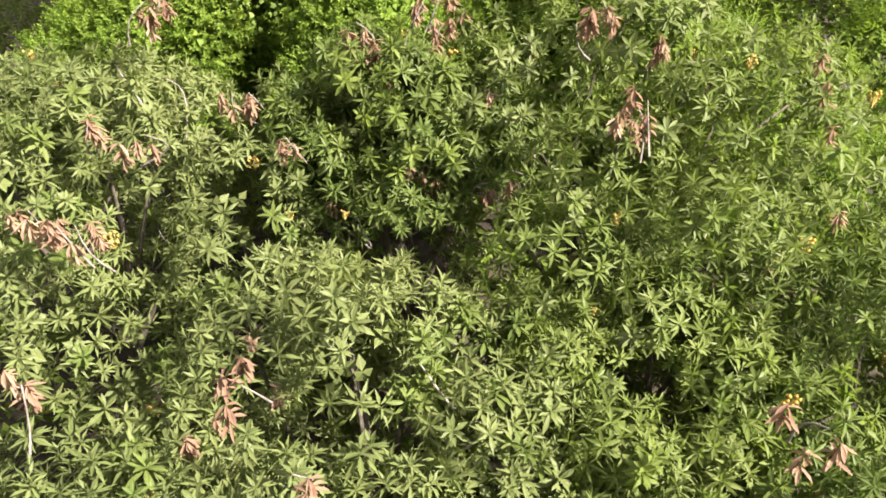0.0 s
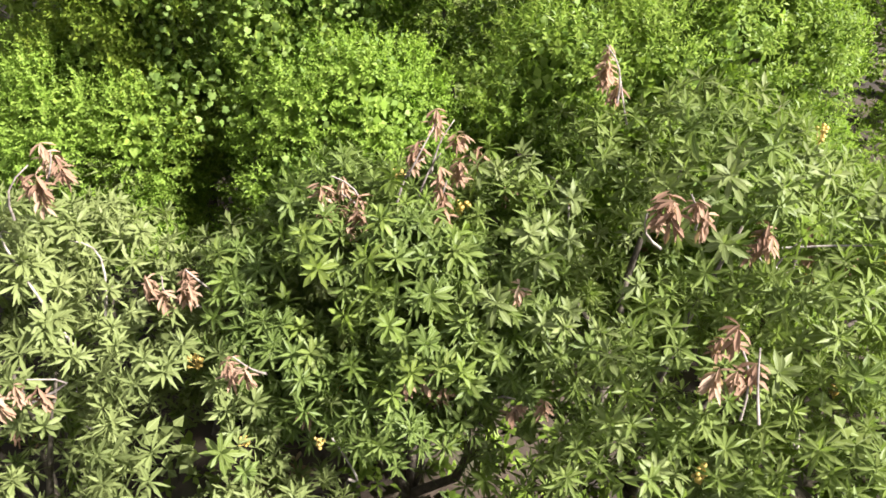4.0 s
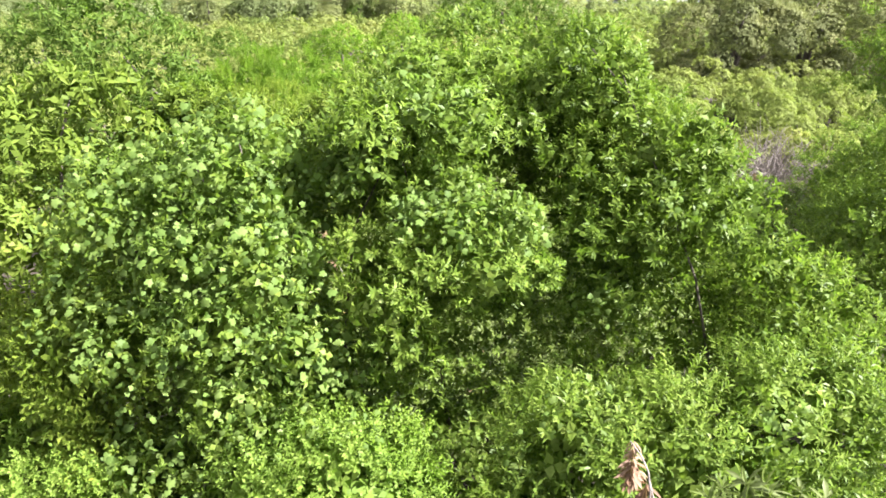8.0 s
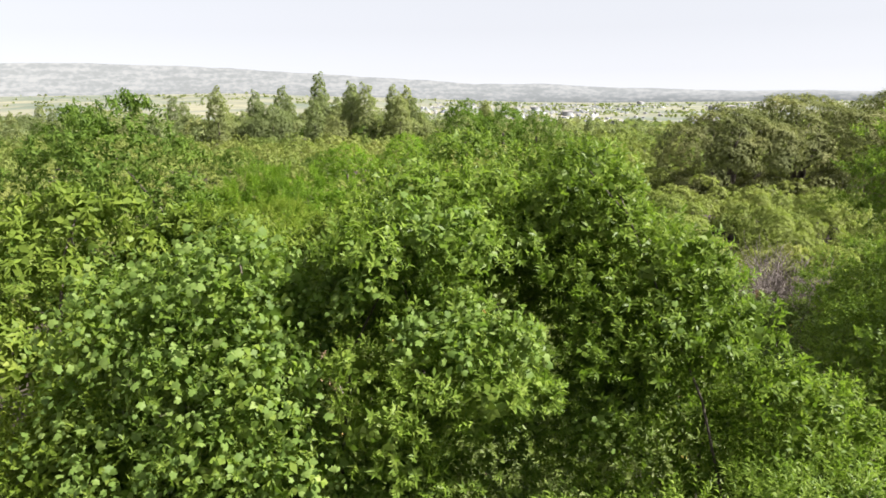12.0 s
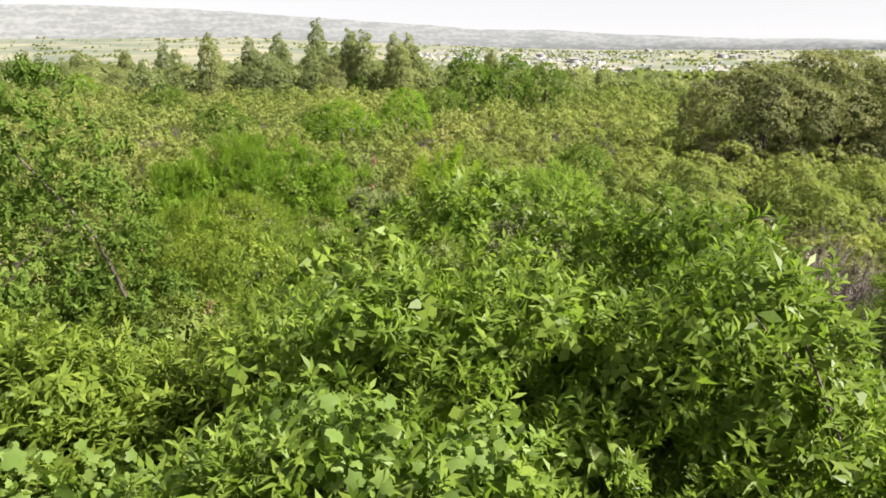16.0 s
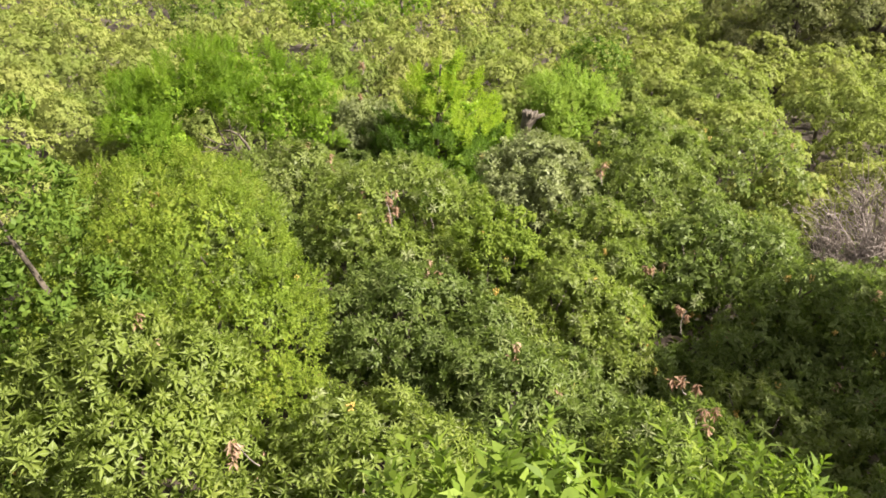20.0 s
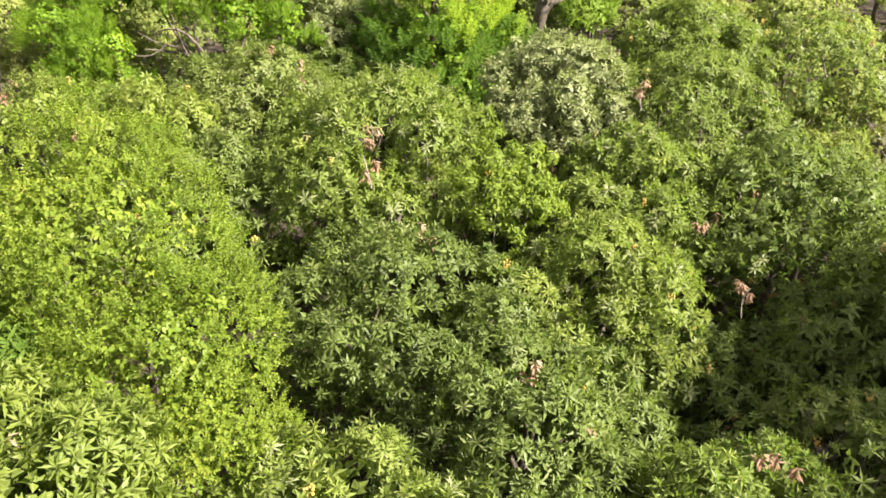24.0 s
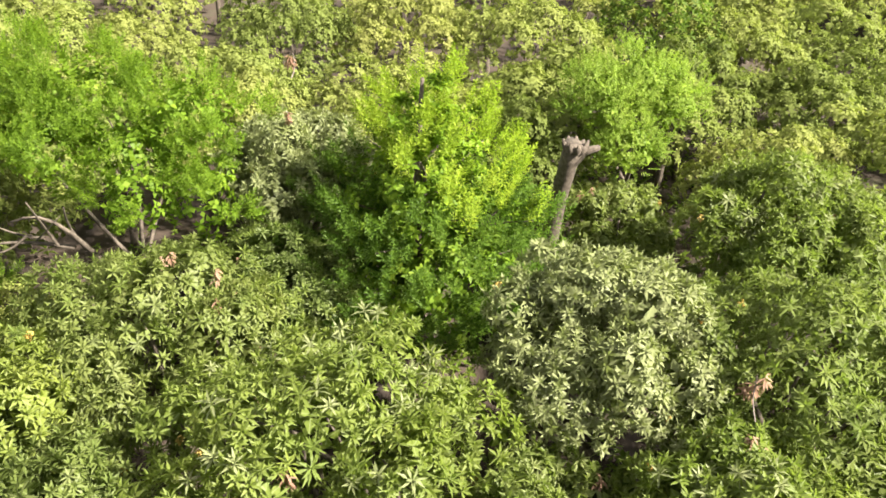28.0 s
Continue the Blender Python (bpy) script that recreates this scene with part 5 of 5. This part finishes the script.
for kind, mat, H, lobes, n in (("poplar", M_poplar_tree, 11, [(0.3 * math.sin(2.4 * q), 0.3 * math.cos(2.4 * q), 1.6 + 0.58 * q, 1.25 * (0.55 + 0.45 * min(1.0, q / 4)) * (1 - max(0.0, (q - 4) / 12.2) ** 2.6)) for q in range(16)], 1700),
                               ("round", M_poplar_tree, 8, [(0, 0, 5.6, 1.9), (1.8, 0.5, 4.4, 1.7), (-1.8, -0.4, 4.6, 1.7), (0.2, -1.8, 4.0, 1.8), (0.9, 0.8, 5.4, 1.4), (-1.0, 0.6, 5.2, 1.4), (0.9, -1.6, 5.0, 1.0), (-1.3, -1.4, 4.9, 1.0), (2.2, -0.9, 3.4, 1.1), (-2.2, -1.2, 3.5, 1.1)], 2200),
                               ("dark", M_dark, 6, [(0, 0, 4.4, 1.4), (1.3, 0.3, 3.7, 1.2), (-1.3, -0.2, 3.8, 1.3), (0.2, -1.2, 3.2, 1.4), (0.9, -0.8, 2.4, 1.3), (-1.0, -0.8, 2.4, 1.3)], 700),
                               ("green", M_plume, 6.5, [(0, 0, 4.8, 1.5), (1.4, 0.3, 3.9, 1.3), (-1.3, -0.2, 4.0, 1.4), (0.2, -1.3, 3.4, 1.5), (0.9, -0.9, 2.6, 1.4), (-1.0, -0.9, 2.6, 1.4)], 700)):
    r = np.random.default_rng(len(kind))
    P, N = crown_points(lobes, n, r, -0.5, (0.85, 1.05), 0.4, jitter=0.15)
    FARTREES[kind] = quad_mesh("crown", *scatter(TINY, P, N, r.uniform(0.8, 1.4, n) * 1.2, r), mat)
    FARTREES[kind + "_trunk"] = quad_mesh("trunk", *tube(bent((0, 0, -0.5), (0, 0, H * 0.6), r, 0.02), np.linspace(0.22, 0.1, 5)), M_bark, True)


def far_tree(kind, x, y, s, name, label):
    tree = new(name)
    tree.matrix_local = pose(x, y, ground_height(x, y), 0, 0, r_field.uniform(0, 360)) @ Matrix.Diagonal((s, s, s * r_field.uniform(0.9, 1.12), 1))
    tagged(tree, label, "tree", "trees beyond the orchard")
    part("trunk", FARTREES[kind + "_trunk"], None, tree)
    part("crown", FARTREES[kind], None, tree)


for i in range(100):
    q = i / 99
    x, y = -84 + 108 * q + r_field.uniform(-3, 3), 116 + r_field.uniform(-13, 16)
    tall = (7.6 if x < -34 else 9.7 if x < -6 else 7.2 if x < 4 else 4.8) * r_field.uniform(0.72, 1.06)
    if r_field.uniform() < (0.3 if x < -34 else 0.5):
        far_tree("poplar", x, y, tall / 9.2, "poplar_tree", "slender grey-green poplar at the orchard's edge")
    elif r_field.uniform() < 0.25:
        far_tree("dark", x, y, 0.68 * tall / 5.8, "broadleaf_tree", "dark green broadleaf tree beyond the orchard")
    else:
        far_tree("round", x, y, 0.76 * tall / 7.5, "broadleaf_tree", "rounded green broadleaf tree beyond the orchard")
for x, s_ in [(-36, 0.88), (-34.4, 0.95), (-30, 1.0), (-24.2, 1.0), (-22.8, 0.8), (-18.6, 0.9), (-11.6, 0.85), (-10.3, 1.0), (-53, 0.8), (-3, 0.72), (12, 0.66), (27, 0.5)]:
    far_tree("poplar", 0.837 * x, 112 + r_field.uniform(-4, 4), s_ * 0.84, "poplar_tree", "slender grey-green poplar at the orchard's edge")
for x, s_ in [(-17.5, 1.1), (-20.5, 1.0), (-14.5, 1.0), (-8, 0.85), (4, 0.85), (9, 0.8), (17, 0.7), (-44, 0.95), (-62, 1.1), (-75, 1.0), (32.5, 0.62)]:
    far_tree("round", 0.86 * x, 116 + r_field.uniform(-5, 5), s_ * 0.95, "broadleaf_tree", "rounded green broadleaf tree beyond the orchard")
woods = []
for i in range(150):
    x, y = (r_field.uniform(-36, 34), r_field.uniform(104, 140)) if i % 3 else (r_field.uniform(-90, -36), r_field.uniform(104, 145))
    lobes = [(r_field.uniform(-1.5, 1.5), r_field.uniform(-1.5, 1.5), r_field.uniform(2.6, 4.6) * (0.62 if x > 4 else 1.0), r_field.uniform(1.0, 1.7)) for k in range(5)]
    P, N = crown_points(lobes, 90, r_field, -0.1, (0.9, 1.05), 0.2)
    V, F, U = scatter(COARSE, P + np.array([x, y, ground_height(x, y)]), N, r_field.uniform(1.1, 1.8, 90), r_field)
    woods.append((V, F, U))
tagged(new("far_woods", quad_mesh("far_woods", *join(woods), M_poplar)), "mixed green bushes and low trees beyond the orchard", "trees", kind="stuff")
for x, y, s in [(-8.5, 60, 1.0), (-4.5, 63, 0.9), (-46, 100, 1.0), (42, 96, 0.9)]:
    far_tree("green", x, y, s, "green_tree", "bright green rounded tree standing among the loquats")
for x, y, s in [(5.4, 44, 0.85), (-17, 62, 0.9), (-30, 84, 0.9), (0, 84, 1.35), (4, 86, 1.3), (7.6, 88, 1.1), (-2.6, 78, 1.0), (-11, 66, 0.8), (14, 90, 0.8)]:
    far_tree("dark", x, y, s, "green_tree", "darker green rounded tree standing among the loquats")

# ---------------------------------------------------------------- distant town
HOUSE_WALL = quad_mesh("wall", [(-5, -4, -2), (5, -4, -2), (5, 4, -2), (-5, 4, -2), (-5, -4, 6), (5, -4, 6), (5, 4, 6), (-5, 4, 6)], [(0, 1, 5, 4), (1, 2, 6, 5), (2, 3, 7, 6), (3, 0, 4, 7)], None, M_wall)
HOUSE_ROOF = quad_mesh("roof", [(-5.3, -4.3, 6), (5.3, -4.3, 6), (5.3, 4.3, 6), (-5.3, 4.3, 6), (-5, 0, 7.6), (5, 0, 7.6)], [(0, 1, 5, 4), (2, 3, 4, 5), (0, 1, 2, 3)], None, M_roof)
for i in range(170):
    a = r_field.uniform(0.0, 0.44)
    y = 1300 + 2900 * r_field.uniform() ** 1.5
    x = a * y + r_field.normal() * 40
    s = r_field.uniform(0.6, 1.3) if i % 17 else 2.6
    house = new("house")
    house.matrix_local = pose(x, y, ground_height(x, y), 0, 0, r_field.uniform(-30, 30)) @ Matrix.Diagonal((s, s, s * 0.8, 1))
    tagged(house, "small pale plastered house of the distant town", "house", "houses of the town")
    part("wall", HOUSE_WALL, None, house)
    part("roof", HOUSE_ROOF, None, house)


def far_town():
    """The rest of the town: small flat- and gable-roofed houses crowding the plain, in streets and clusters."""
    r = np.random.default_rng(90)
    walls, roofs, centres = [], [], [(r.uniform(-0.06, 0.36), 1000 + 2700 * r.uniform() ** 1.4) for _ in range(34)]
    for i in range(1300):
        a, y = centres[r.integers(34)]
        y *= 1 + r.normal() * 0.06
        x = (a + r.normal() * 0.018) * y
        w, d, h = r.uniform(2.2, 5.5), r.uniform(2.5, 5), r.uniform(2.2, 4.6)
        c, s_ = math.cos(r.uniform(-0.5, 0.5)), math.sin(r.uniform(-0.5, 0.5))
        box = np.array([(-w, -d, -2), (w, -d, -2), (w, d, -2), (-w, d, -2), (-w, -d, h), (w, -d, h), (w, d, h), (-w, d, h)]) @ np.array([[c, s_, 0], [-s_, c, 0], [0, 0, 1]]) + np.array([x, y, ground_height(x, y)])
        walls.append((box, np.array([(0, 1, 5, 4), (1, 2, 6, 5), (2, 3, 7, 6), (3, 0, 4, 7)] + ([(4, 5, 6, 7)] if i % 3 else [])), np.zeros((8, 2))))
        if not i % 3:
            top = box[4:]
            ridge = np.stack([(top[0] + top[3]) / 2, (top[1] + top[2]) / 2]) + np.array([0, 0, 1.6])
            roofs.append((np.concatenate([top, ridge]), np.array([(0, 1, 5, 4), (2, 3, 4, 5)]), np.zeros((6, 2))))
    town = new("town")
    tagged(town, "crowded pale houses of the distant town on the plain", "town", kind="stuff")
    part("houses", join(walls), M_wall, town)
    part("roofs", join(roofs), M_roof, town)


far_town()


def plain_hedges():
    """Trees and hedges scattered over the plain, thicker round the town."""
    r = np.random.default_rng(71)
    out = []
    for k in range(1300):
        y = 330 + 3600 * r.uniform() ** 1.5
        x = y * r.uniform(-0.62, 0.62) if k % 3 else y * r.uniform(-0.02, 0.46)
        row = r.integers(1, 4) if k % 4 else r.integers(5, 14)
        d = r.uniform(-0.25, 0.25)
        for q in range(row):
            out.append((x + q * 6 * math.cos(d) + r.normal() * 5, y + q * 6 * math.sin(d) + r.normal() * 12))
    P = np.array([(x, y, ground_height(x, y) + 1.0) for x, y in out])
    N = np.tile(np.array([0, 0, 1.0]), (len(P), 1)) + r.normal(size=P.shape) * 0.3
    size = r.uniform(1.2, 2.4, len(P)) * r.uniform(1.0, 2.4, len(P)) * (0.9 + P[:, 1] / 4000)
    P[:, 2] += 0.5 * size
    ob = new("plain_hedges", quad_mesh("plain_hedges", *scatter([rosette(r, 9, 1.0, 0.9, 1, -10, 85) for _ in range(5)], P, N, size, r), M_poplar))
    tagged(ob, "hedges and scattered trees on the hazy plain", "trees", kind="stuff")


plain_hedges()
